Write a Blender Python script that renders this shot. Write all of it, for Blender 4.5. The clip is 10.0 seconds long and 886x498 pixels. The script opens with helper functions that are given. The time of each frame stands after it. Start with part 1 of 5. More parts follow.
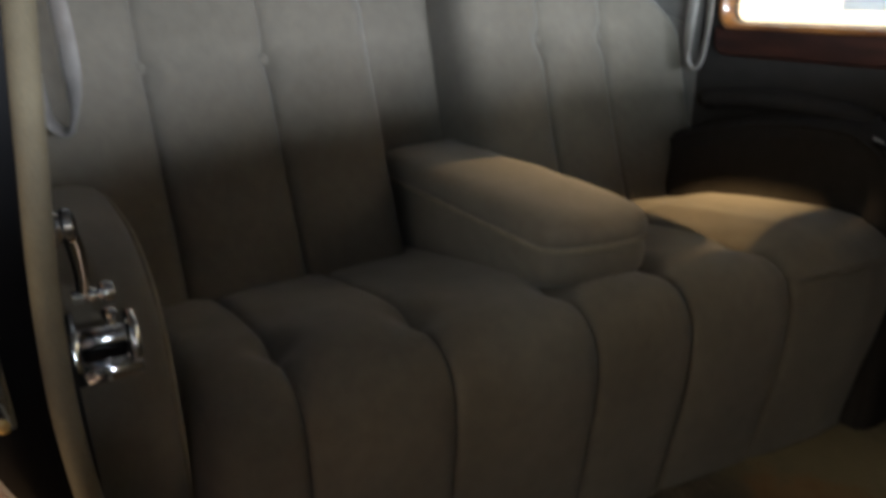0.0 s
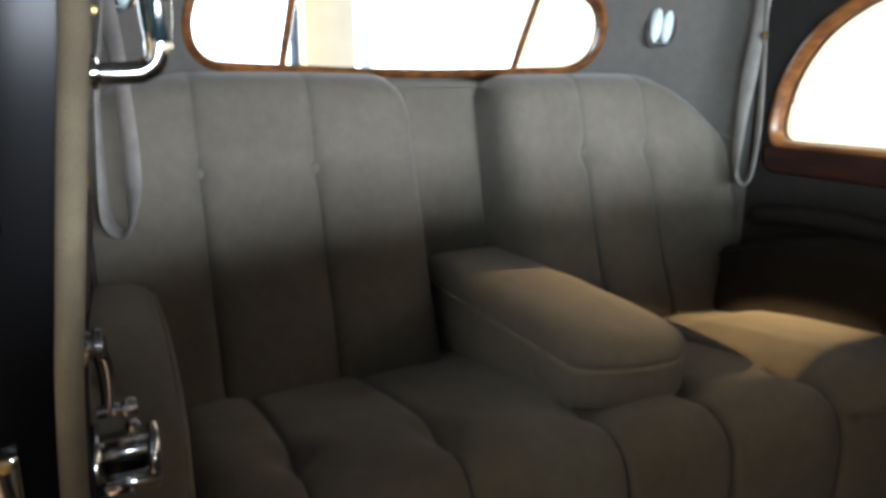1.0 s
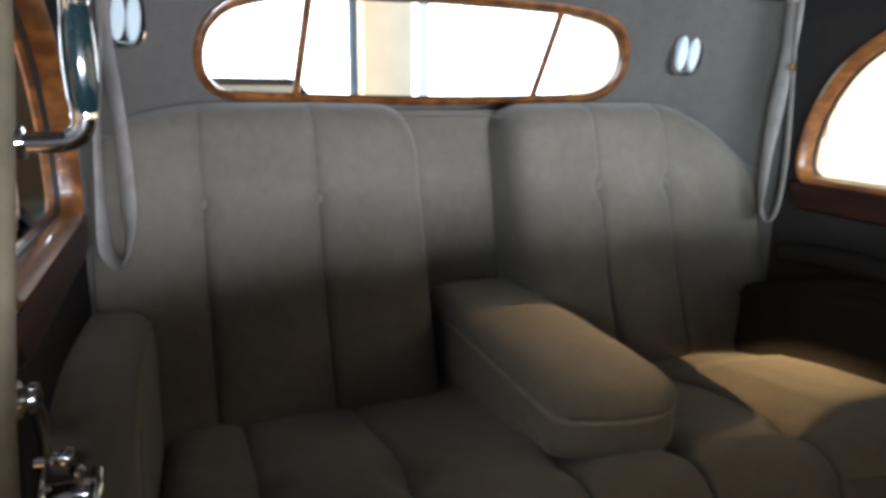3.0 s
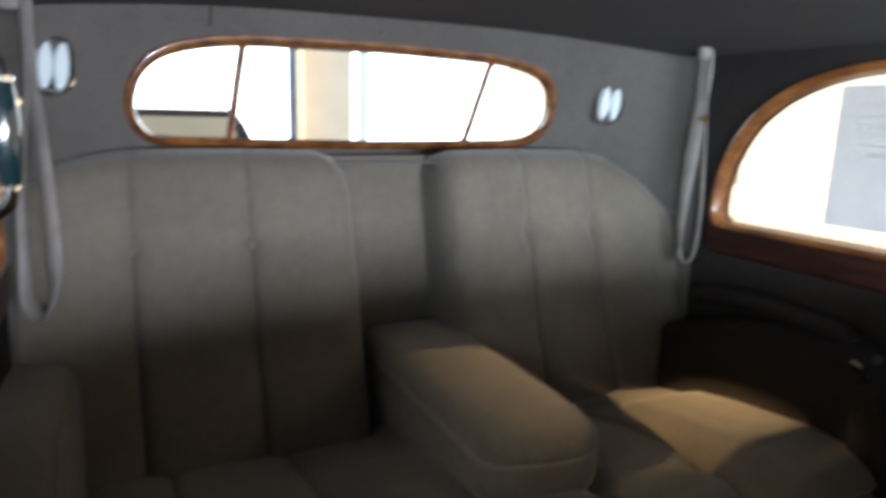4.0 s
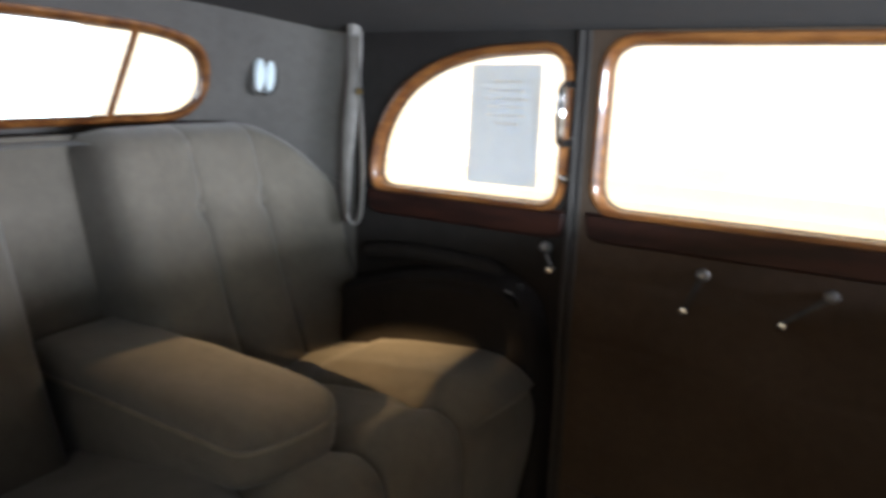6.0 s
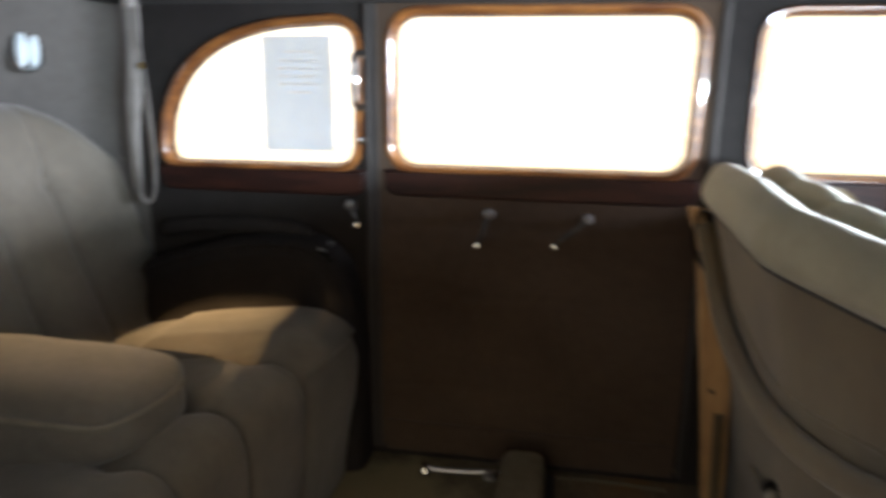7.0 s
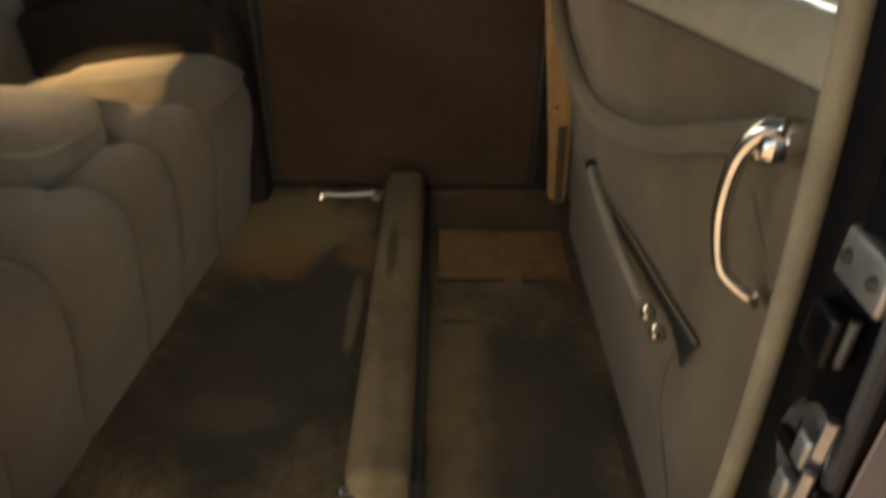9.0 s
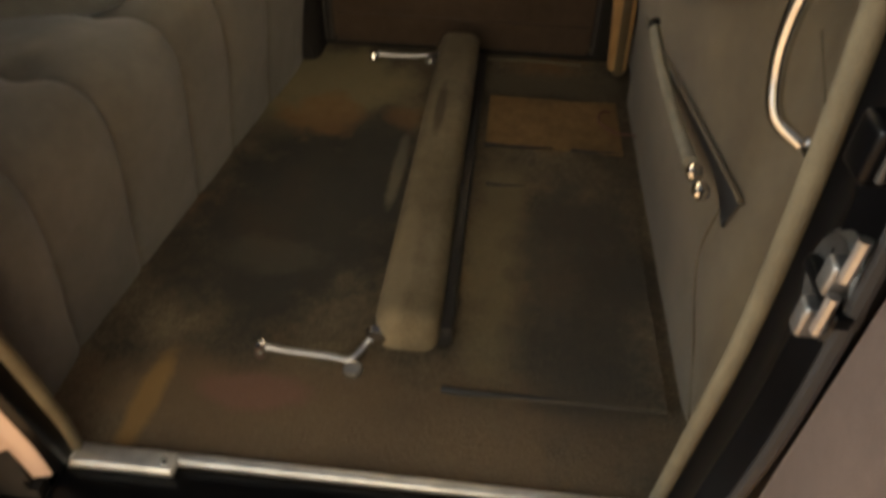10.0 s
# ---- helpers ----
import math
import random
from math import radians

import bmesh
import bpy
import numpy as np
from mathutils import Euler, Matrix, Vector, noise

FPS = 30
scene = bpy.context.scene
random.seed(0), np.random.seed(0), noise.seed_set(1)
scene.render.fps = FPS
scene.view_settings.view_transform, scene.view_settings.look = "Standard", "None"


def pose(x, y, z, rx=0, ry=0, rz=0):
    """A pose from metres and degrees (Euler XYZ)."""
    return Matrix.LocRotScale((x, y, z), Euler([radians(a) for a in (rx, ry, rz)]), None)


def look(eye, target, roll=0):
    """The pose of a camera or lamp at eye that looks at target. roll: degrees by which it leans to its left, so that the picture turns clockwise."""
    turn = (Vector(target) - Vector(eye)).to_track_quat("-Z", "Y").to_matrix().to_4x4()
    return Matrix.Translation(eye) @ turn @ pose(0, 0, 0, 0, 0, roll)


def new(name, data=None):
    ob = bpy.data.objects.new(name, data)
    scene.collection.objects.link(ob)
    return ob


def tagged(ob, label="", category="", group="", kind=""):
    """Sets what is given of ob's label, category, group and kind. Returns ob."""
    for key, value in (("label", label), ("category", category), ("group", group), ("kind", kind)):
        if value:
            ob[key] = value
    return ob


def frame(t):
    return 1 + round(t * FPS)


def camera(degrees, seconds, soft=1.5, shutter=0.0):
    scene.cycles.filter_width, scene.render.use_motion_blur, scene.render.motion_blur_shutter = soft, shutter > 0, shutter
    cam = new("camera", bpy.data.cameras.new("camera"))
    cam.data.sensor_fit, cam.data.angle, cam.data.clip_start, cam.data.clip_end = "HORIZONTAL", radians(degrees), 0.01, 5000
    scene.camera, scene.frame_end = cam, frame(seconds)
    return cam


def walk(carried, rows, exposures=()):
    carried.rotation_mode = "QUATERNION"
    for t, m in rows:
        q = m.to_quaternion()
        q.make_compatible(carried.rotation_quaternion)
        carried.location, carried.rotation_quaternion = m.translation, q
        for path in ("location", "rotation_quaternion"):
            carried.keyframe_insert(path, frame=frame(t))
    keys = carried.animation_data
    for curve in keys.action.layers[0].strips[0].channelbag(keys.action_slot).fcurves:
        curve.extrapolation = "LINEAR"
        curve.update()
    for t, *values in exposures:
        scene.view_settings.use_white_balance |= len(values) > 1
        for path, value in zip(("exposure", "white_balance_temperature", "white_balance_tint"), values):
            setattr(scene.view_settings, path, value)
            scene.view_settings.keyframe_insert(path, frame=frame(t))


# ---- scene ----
cam = camera(64.9, 10.0, 3.6, 0.8)
PATH = [
    (0, (1.488, 0.079, 0.822), (-0.125, 1.025, 0.112), -1.0),
    (0.5, (1.514, 0.103, 0.845), (-0.209, 0.946, 0.28), -1.2),
    (1, (1.502, 0.112, 0.864), (-0.251, 0.949, 0.39), 0.1),
    (1.5, (1.496, 0.121, 0.872), (-0.27, 0.951, 0.433), 0.3),
    (2, (1.51, 0.17, 0.866), (-0.273, 0.935, 0.38), -0.2),
    (2.5, (1.51, 0.21, 0.892), (-0.291, 0.92, 0.389), 0.2),
    (2.7, (1.513, 0.216, 0.902), (-0.311, 0.889, 0.431), 0.4),
    (3.8, (1.565, 0.24, 0.946), (-0.244, 0.985, 0.527), 1.3),
    (4, (1.555, 0.232, 0.954), (-0.221, 1.069, 0.572), 1.4),
    (4.5, (1.533, 0.203, 0.976), (-0.161, 1.219, 0.664), 1.6),
    (5, (1.517, 0.182, 0.97), (0.004, 1.426, 0.567), 1.0),
    (5.5, (1.486, 0.134, 0.989), (0.209, 1.61, 0.552), 1.0),
    (7, (1.389, -0.103, 0.964), (1.033, 1.797, 0.45), 0.4),
    (7.5, (1.373, -0.198, 1.011), (1.332, 1.714, 0.424), -1.8),
    (8, (1.386, -0.252, 1.015), (1.43, 1.554, 0.157), 0.1),
    (8.5, (1.412, -0.316, 0.992), (1.486, 1.434, 0.026), 0.6),
    (9, (1.4, -0.358, 0.964), (1.417, 1.315, -0.131), 1.1),
    (9.5, (1.409, -0.376, 0.933), (1.351, 1.195, -0.304), 0.9),
    (10, (1.43, -0.39, 0.901), (1.302, 1.091, -0.437), 1.5),
]
walk(cam, [(t, look(eye, target, roll)) for t, eye, target, roll in PATH], exposures=[(0.0, 1.25, 5850, 2), (0.8, 1.38, 5850, 1), (2.0, 1.36, 5850, 4), (4.5, 1.10, 5800, 5), (5.5, 1.10, 5800, 5), (7.2, 1.44, 5850, 6), (8.2, 1.80, 6250, 1), (9.0, 2.0, 6600, 3), (10.0, 2.14, 6750, 3)])

# ---- light ----
SUN_AZ, SUN_EL = 85.0, 25.6      # from +x turned towards -y; degrees above the horizon
world = bpy.data.worlds.new("sky")
scene.world = world
world.use_nodes = True
wn = world.node_tree
sky = wn.nodes.new("ShaderNodeTexSky")
sky.sky_type = "NISHITA"
sky.sun_disc = False
sky.dust_density, sky.ozone_density = 5.0, 0.5
sky.sun_elevation = radians(SUN_EL)
sky.sun_rotation = radians(90 + SUN_AZ)
wn.links.new(sky.outputs["Color"], wn.nodes["Background"].inputs["Color"])
wn.nodes["Background"].inputs["Strength"].default_value = 0.028
sun = new("sun", bpy.data.lights.new("sun", "SUN"))
sun.data.energy, sun.data.angle, sun.data.color = 3.6, radians(2.0), (1.0, 0.58, 0.23)
_sd = Vector((math.cos(radians(SUN_EL)) * math.cos(radians(SUN_AZ)), -math.cos(radians(SUN_EL)) * math.sin(radians(SUN_AZ)), math.sin(radians(SUN_EL))))
sun.matrix_world = look(_sd * 20, (0, 0, 0))

# daylight that falls in through the windscreen
screen = new("windscreen_daylight", bpy.data.lights.new("windscreen_daylight", "AREA"))
screen.data.shape, screen.data.size, screen.data.size_y, screen.data.energy, screen.data.color = "RECTANGLE", 1.16, 0.12, 6.4, (0.93, 0.92, 1.0)
screen.matrix_world = look((2.70, 0.755, 0.895), (0.3, 0.755, 0.78))
screen.data.spread = radians(75)

# added fill lamp at the near front window, aimed to brighten the seat roll
front_side = new("seat_roll_fill", bpy.data.lights.new("seat_roll_fill", "AREA"))
front_side.data.shape, front_side.data.size, front_side.data.size_y, front_side.data.energy, front_side.data.color = "RECTANGLE", 0.34, 0.08, 3.6, (0.88, 0.95, 1.0)
front_side.data.spread = radians(65)
front_side.matrix_world = look((2.30, 0.045, 0.855), (1.76, 0.75, 0.77))

# ---- materials ----
def material(name, colour, rough=0.8, metal=0.0, colour2=None, scale=6.0, fine=0.0, fine_scale=400.0, coat=0.0, sheen=0.0, stretch=(1, 1, 1), spread=(0.35, 0.65), speck=0.0, mottle=42.0):
    """Principled surface; large-scale tone change towards colour2, fine bump, optional coat and sheen."""
    m = bpy.data.materials.new(name)
    m.use_nodes = True
    nt = m.node_tree
    b = nt.nodes["Principled BSDF"]
    b.inputs["Roughness"].default_value, b.inputs["Metallic"].default_value = rough, metal
    b.inputs["Coat Weight"].default_value, b.inputs["Coat Roughness"].default_value = coat, 0.06
    b.inputs["Sheen Weight"].default_value = sheen
    co = nt.nodes.new("ShaderNodeTexCoord")
    mp = nt.nodes.new("ShaderNodeMapping")
    mp.inputs["Scale"].default_value = stretch
    nt.links.new(co.outputs["Object"], mp.inputs["Vector"])
    n1 = nt.nodes.new("ShaderNodeTexNoise")
    n1.inputs["Scale"].default_value, n1.inputs["Detail"].default_value = scale, 6
    nt.links.new(mp.outputs["Vector"], n1.inputs["Vector"])
    ramp = nt.nodes.new("ShaderNodeValToRGB")
    ramp.color_ramp.elements[0].position, ramp.color_ramp.elements[1].position = spread
    ramp.color_ramp.elements[0].color = (*colour, 1)
    ramp.color_ramp.elements[1].color = (*(colour2 or [c * 0.8 for c in colour]), 1)
    nt.links.new(n1.outputs["Fac"], ramp.inputs["Fac"])
    out = ramp.outputs["Color"]
    n2 = nt.nodes.new("ShaderNodeTexNoise")
    n2.inputs["Scale"].default_value, n2.inputs["Detail"].default_value = fine_scale, 3
    nt.links.new(mp.outputs["Vector"], n2.inputs["Vector"])
    n3 = nt.nodes.new("ShaderNodeTexNoise")
    n3.inputs["Scale"].default_value, n3.inputs["Detail"].default_value, n3.inputs["Roughness"].default_value = mottle, 4, 0.65
    nt.links.new(mp.outputs["Vector"], n3.inputs["Vector"])
    if speck:
        worn = nt.nodes.new("ShaderNodeMix")
        worn.data_type, worn.blend_type = "RGBA", "MULTIPLY"
        worn.inputs["Factor"].default_value = min(1.0, speck * 1.6)
        r3 = nt.nodes.new("ShaderNodeValToRGB")
        r3.color_ramp.elements[0].position, r3.color_ramp.elements[1].position = 0.34, 0.66
        r3.color_ramp.elements[0].color = (0.66, 0.66, 0.66, 1)
        nt.links.new(n3.outputs["Fac"], r3.inputs["Fac"])
        nt.links.new(out, worn.inputs["A"])
        nt.links.new(r3.outputs["Color"], worn.inputs["B"])
        out = worn.outputs["Result"]
        mix = nt.nodes.new("ShaderNodeMix")
        mix.data_type, mix.blend_type = "RGBA", "MULTIPLY"
        mix.inputs["Factor"].default_value = speck
        nt.links.new(out, mix.inputs["A"])
        r2 = nt.nodes.new("ShaderNodeValToRGB")
        r2.color_ramp.elements[0].position, r2.color_ramp.elements[1].position = 0.35, 0.65
        r2.color_ramp.elements[0].color = (0.35, 0.35, 0.35, 1)
        nt.links.new(n2.outputs["Fac"], r2.inputs["Fac"])
        nt.links.new(r2.outputs["Color"], mix.inputs["B"])
        out = mix.outputs["Result"]
    nt.links.new(out, b.inputs["Base Color"])
    if fine:
        bump = nt.nodes.new("ShaderNodeBump")
        bump.inputs["Strength"].default_value, bump.inputs["Distance"].default_value = fine, 0.002
        nt.links.new(n2.outputs["Fac"], bump.inputs["Height"])
        nt.links.new(bump.outputs["Normal"], b.inputs["Normal"])
    return m


def wood_material(name, light, dark):
    m = material(name, light, 0.35, 0, dark, 9.0, 0.15, 120.0, coat=0.8, stretch=(1, 3, 5), spread=(0.38, 0.62))
    return m


def glass_material(name, tint=(1, 1, 1), gloss=0.004):
    m = bpy.data.materials.new(name)
    m.use_nodes = True
    nt = m.node_tree
    nt.nodes.remove(nt.nodes["Principled BSDF"])
    tr, gl, mx = nt.nodes.new("ShaderNodeBsdfTransparent"), nt.nodes.new("ShaderNodeBsdfGlossy"), nt.nodes.new("ShaderNodeMixShader")
    tr.inputs["Color"].default_value = (*tint, 1)
    gl.inputs["Roughness"].default_value = 0.03
    mx.inputs["Fac"].default_value = gloss
    nt.links.new(tr.outputs[0], mx.inputs[1])
    nt.links.new(gl.outputs[0], mx.inputs[2])
    nt.links.new(mx.outputs[0], nt.nodes["Material Output"].inputs["Surface"])
    return m


CLOTH = material("taupe_broadcloth", (0.184, 0.164, 0.129), 0.92, 0, (0.144, 0.128, 0.099), 5.0, 0.35, 700.0, sheen=0.25, speck=0.25)
# Darker copy of the front seat cloth: the back's shade is in its colour.
CLOTH_SHADED = material("shaded_brown_seat_cloth", (0.148, 0.110, 0.056), 0.92, 0, (0.096, 0.068, 0.034), 5.0, 0.4, 700.0, sheen=0.2, speck=0.3)
# Lighter copy of it: carries the light on the roll and front padding.
CLOTH_LIT = material("lit_front_broadcloth", (0.32, 0.288, 0.190), 0.92, 0, (0.265, 0.236, 0.156), 5.0, 0.35, 700.0, sheen=0.25, speck=0.25)
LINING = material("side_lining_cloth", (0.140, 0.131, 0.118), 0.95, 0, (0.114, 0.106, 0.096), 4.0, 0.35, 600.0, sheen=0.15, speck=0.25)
# Lining cloth coloured darker to hold the shade on the cabin sides.
SHADED_LINING = material("shaded_side_lining_cloth", (0.036, 0.033, 0.031), 0.95, 0, (0.028, 0.025, 0.024), 4.0, 0.35, 600.0, speck=0.25)
DOORCLOTH = material("door_panel_cloth", (0.082, 0.057, 0.040), 0.95, 0, (0.061, 0.042, 0.029), 4.0, 0.35, 600.0, sheen=0.15, speck=0.25)
# Ceiling cloth darkened in colour for the lack of light up there.
HEADLINER = material("shaded_headliner_cloth", (0.06, 0.055, 0.052), 0.95, 0, (0.05, 0.046, 0.043), 3.0, 0.3, 500.0, speck=0.2)
STRAPCLOTH = material("strap_webbing", (0.34, 0.32, 0.295), 0.9, 0, (0.28, 0.26, 0.24), 20.0, 0.5, 500.0, speck=0.3)
PIPING = material("piping_cloth", (0.25, 0.225, 0.17), 0.85, 0, None, 30.0, 0.3, 600.0)
WINDLACE = material("windlace_cloth", (0.165, 0.138, 0.085), 0.85, 0, (0.12, 0.098, 0.060), 14.0, 0.4, 500.0, speck=0.2)
DARKLACE = material("dark_windlace", (0.040, 0.035, 0.032), 0.85, 0, None, 14.0, 0.3, 500.0)
WOOD = wood_material("varnished_walnut", (0.25, 0.102, 0.026), (0.11, 0.038, 0.011))
WOODDARK = wood_material("dark_varnished_walnut", (0.034, 0.011, 0.007), (0.014, 0.005, 0.004))
WOODDARK.node_tree.nodes["Principled BSDF"].inputs["Roughness"].default_value = 0.5
TANWOOD = material("bare_ash_wood", (0.50, 0.30, 0.12), 0.6, 0, (0.36, 0.20, 0.08), 16.0, 0.2, 90.0, stretch=(4, 4, 1))
CHROME = material("worn_chrome", (0.72, 0.73, 0.74), 0.14, 1.0, (0.6, 0.6, 0.6), 25.0)
BRIGHT = material("bright_chrome", (0.82, 0.83, 0.84), 0.08, 1.0, (0.74, 0.74, 0.74), 25.0)
BRASS = material("brass_button", (0.55, 0.40, 0.16), 0.35, 1.0, None, 30.0)
BLACK = material("black_enamel", (0.0018, 0.0018, 0.0022), 0.28, 0, (0.0035, 0.0035, 0.004), 8.0)
BLACK.node_tree.nodes["Principled BSDF"].inputs["Specular IOR Level"].default_value = 0.12
IRON = material("dark_greasy_iron", (0.075, 0.072, 0.068), 0.5, 0.7, (0.045, 0.043, 0.04), 40.0, 0.3, 200.0)
BLACK.node_tree.nodes["Principled BSDF"].inputs["Specular IOR Level"].default_value = 0.14
TEAL = material("dark_teal_plastic", (0.008, 0.022, 0.026), 0.12, 0, (0.012, 0.030, 0.036), 10.0, coat=0.6)
RUBBER = material("black_rubber", (0.015, 0.015, 0.016), 0.6, 0, None, 20.0, 0.2)
SATIN = material("satin_nickel", (0.50, 0.50, 0.50), 0.38, 1.0, (0.55, 0.55, 0.56), 25.0)
BODYPAINT = material("mauve_beige_car_paint", (0.50, 0.37, 0.31), 0.3, 0, (0.46, 0.34, 0.285), 4.0, coat=0.5)
ALU = material("worn_aluminium", (0.80, 0.80, 0.78), 0.42, 0.85, (0.60, 0.60, 0.58), 30.0, 0.2, 200.0)
DULL = material("dull_worn_steel", (0.20, 0.20, 0.20), 0.45, 0.9, (0.30, 0.29, 0.28), 30.0)
# Door cloth coloured lighter to hold the open sky's light on it.
DOORCLOTH_LIT = material("sky_lit_door_panel_cloth", (0.115, 0.080, 0.065), 0.95, 0, (0.09, 0.063, 0.051), 4.0, 0.35, 600.0, speck=0.25)
THREAD = material("faded_red_thread", (0.20, 0.085, 0.065), 0.9)
IVORY = material("ivory_plastic", (0.34, 0.285, 0.17), 0.3, 0, (0.28, 0.235, 0.14), 12.0, coat=0.3)
LENS = material("frosted_lamp_glass", (0.80, 0.88, 0.90), 0.2, 0, (0.72, 0.84, 0.88), 30.0, coat=0.5)
WOODDARK.node_tree.nodes["Principled BSDF"].inputs["Coat Weight"].default_value = 0.03
WOODDARK.node_tree.nodes["Principled BSDF"].inputs["Specular IOR Level"].default_value = 0.25
for dull in (SHADED_LINING, DOORCLOTH):
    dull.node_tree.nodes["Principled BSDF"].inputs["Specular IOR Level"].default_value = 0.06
GLASS = glass_material("window_glass")
PAPER = material("grey_notice_paper", (0.74, 0.82, 0.93), 0.8, 0, (0.67, 0.75, 0.87), 9.0)
PRINT = material("faint_print", (0.90, 0.91, 0.93), 0.8)

SIDING = material("white_siding_paint", (0.76, 0.85, 0.95), 0.6, 0, (0.70, 0.79, 0.90), 3.0, 0.1, 60.0)
CREAM = material("cream_stucco", (0.84, 0.78, 0.64), 0.85, 0, (0.78, 0.72, 0.58), 3.0, 0.4, 60.0)
WHITE = material("white_stucco", (0.76, 0.83, 0.92), 0.8, 0, (0.71, 0.78, 0.87), 1.5, 0.2, 40.0)
GREYPOST = material("weathered_grey_timber", (0.10, 0.19, 0.40), 0.85, 0, (0.05, 0.10, 0.22), 9.0, 0.6, 40.0, stretch=(3, 3, 0.6))
PAVING = material("worn_concrete_paving", (0.57, 0.49, 0.41), 0.85, 0, (0.49, 0.41, 0.34), 2.0, 0.4, 90.0, speck=0.25)
CARPAINT = material("dark_grey_car_paint", (0.035, 0.04, 0.045), 0.25, 0, (0.045, 0.05, 0.055), 5.0, coat=0.7)
# Car glass with the sky's reflection put into its pale colour.
CARGLASS = material("sky_toned_car_glass", (0.34, 0.42, 0.47), 0.05, 0, (0.30, 0.38, 0.43), 3.0, coat=0.6)
PINKDISC = material("faded_pink_sticker", (0.55, 0.34, 0.36), 0.7, 0, None, 20.0)


def thin_paper(m, share):
    """Let light shine through a sheet."""
    nt = m.node_tree
    b = nt.nodes["Principled BSDF"]
    tl, mx = nt.nodes.new("ShaderNodeBsdfTranslucent"), nt.nodes.new("ShaderNodeMixShader")
    nt.links.new(b.inputs["Base Color"].links[0].from_socket, tl.inputs["Color"])
    mx.inputs["Fac"].default_value = share
    nt.links.new(b.outputs[0], mx.inputs[1])
    nt.links.new(tl.outputs[0], mx.inputs[2])
    nt.links.new(mx.outputs[0], nt.nodes["Material Output"].inputs["Surface"])


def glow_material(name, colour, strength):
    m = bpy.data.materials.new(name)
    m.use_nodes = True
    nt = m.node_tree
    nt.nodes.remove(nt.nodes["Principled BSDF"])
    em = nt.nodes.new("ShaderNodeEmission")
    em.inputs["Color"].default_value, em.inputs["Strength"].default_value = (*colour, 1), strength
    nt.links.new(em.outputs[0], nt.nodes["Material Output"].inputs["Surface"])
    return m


thin_paper(PAPER, 0.85)
thin_paper(PRINT, 0.85)
thin_paper(PINKDISC, 0.8)
GLOW_WHITE = glow_material("glowing_white_backdrop", (1.0, 1.0, 1.0), 3.0)


def carpet_material():
    """Worn brown carpet: dark pile, tan worn areas, dirt blotches."""
    m = material("worn_brown_carpet", (0.100, 0.080, 0.052), 0.98, 0, (0.24, 0.188, 0.112), 4.6, 0.9, 240.0, speck=0.7, spread=(0.40, 0.63), mottle=60.0)
    nt = m.node_tree
    b = nt.nodes["Principled BSDF"]
    src = b.inputs["Base Color"].links[0].from_socket
    co = nt.nodes.new("ShaderNodeTexCoord")
    n = nt.nodes.new("ShaderNodeTexNoise")
    n.inputs["Scale"].default_value, n.inputs["Detail"].default_value, n.inputs["Roughness"].default_value = 2.3, 5, 0.6
    nt.links.new(co.outputs["Object"], n.inputs["Vector"])
    r = nt.nodes.new("ShaderNodeValToRGB")
    r.color_ramp.elements[0].position, r.color_ramp.elements[1].position = 0.56, 0.70
    nt.links.new(n.outputs["Fac"], r.inputs["Fac"])
    mx = nt.nodes.new("ShaderNodeMix")
    mx.data_type = "RGBA"
    nt.links.new(r.outputs["Color"], mx.inputs["Factor"])
    nt.links.new(src, mx.inputs["A"])
    mx.inputs["B"].default_value = (0.19, 0.095, 0.035, 1)
    nt.links.new(mx.outputs["Result"], b.inputs["Base Color"])
    return m


CARPET = carpet_material()


def colour_blot(m, centre, size, colour, share, ragged=0.6):
    """An area of another colour and of its own shape on a surface: an uneven blot round a place."""
    nt = m.node_tree
    b = nt.nodes["Principled BSDF"]
    src = b.inputs["Base Color"].links[0].from_socket
    co, mp = nt.nodes.new("ShaderNodeTexCoord"), nt.nodes.new("ShaderNodeMapping")
    mp.inputs["Location"].default_value = [-c / s for c, s in zip(centre, size)]
    mp.inputs["Scale"].default_value = [1 / s for s in size]
    n = nt.nodes.new("ShaderNodeTexNoise")
    n.inputs["Scale"].default_value, n.inputs["Detail"].default_value, n.inputs["Roughness"].default_value = 10.0, 8, 0.68
    nt.links.new(co.outputs["Object"], n.inputs["Vector"])
    nt.links.new(co.outputs["Object"], mp.inputs["Vector"])
    ln = nt.nodes.new("ShaderNodeVectorMath")
    ln.operation = "LENGTH"
    nt.links.new(mp.outputs["Vector"], ln.inputs[0])
    ad = nt.nodes.new("ShaderNodeMath")
    ad.operation = "MULTIPLY_ADD"
    nt.links.new(n.outputs["Fac"], ad.inputs[0])
    ad.inputs[1].default_value = ragged * 2
    nt.links.new(ln.outputs["Value"], ad.inputs[2])
    r = nt.nodes.new("ShaderNodeMapRange")
    r.inputs["From Min"].default_value, r.inputs["From Max"].default_value = 0.7 + ragged, 1.25 + ragged
    r.inputs["To Min"].default_value, r.inputs["To Max"].default_value = share, 0.0
    nt.links.new(ad.outputs[0], r.inputs["Value"])
    mx = nt.nodes.new("ShaderNodeMix")
    mx.data_type = "RGBA"
    nt.links.new(r.outputs["Result"], mx.inputs["Factor"])
    nt.links.new(src, mx.inputs["A"])
    mx.inputs["B"].default_value = (*colour, 1)
    nt.links.new(mx.outputs["Result"], b.inputs["Base Color"])


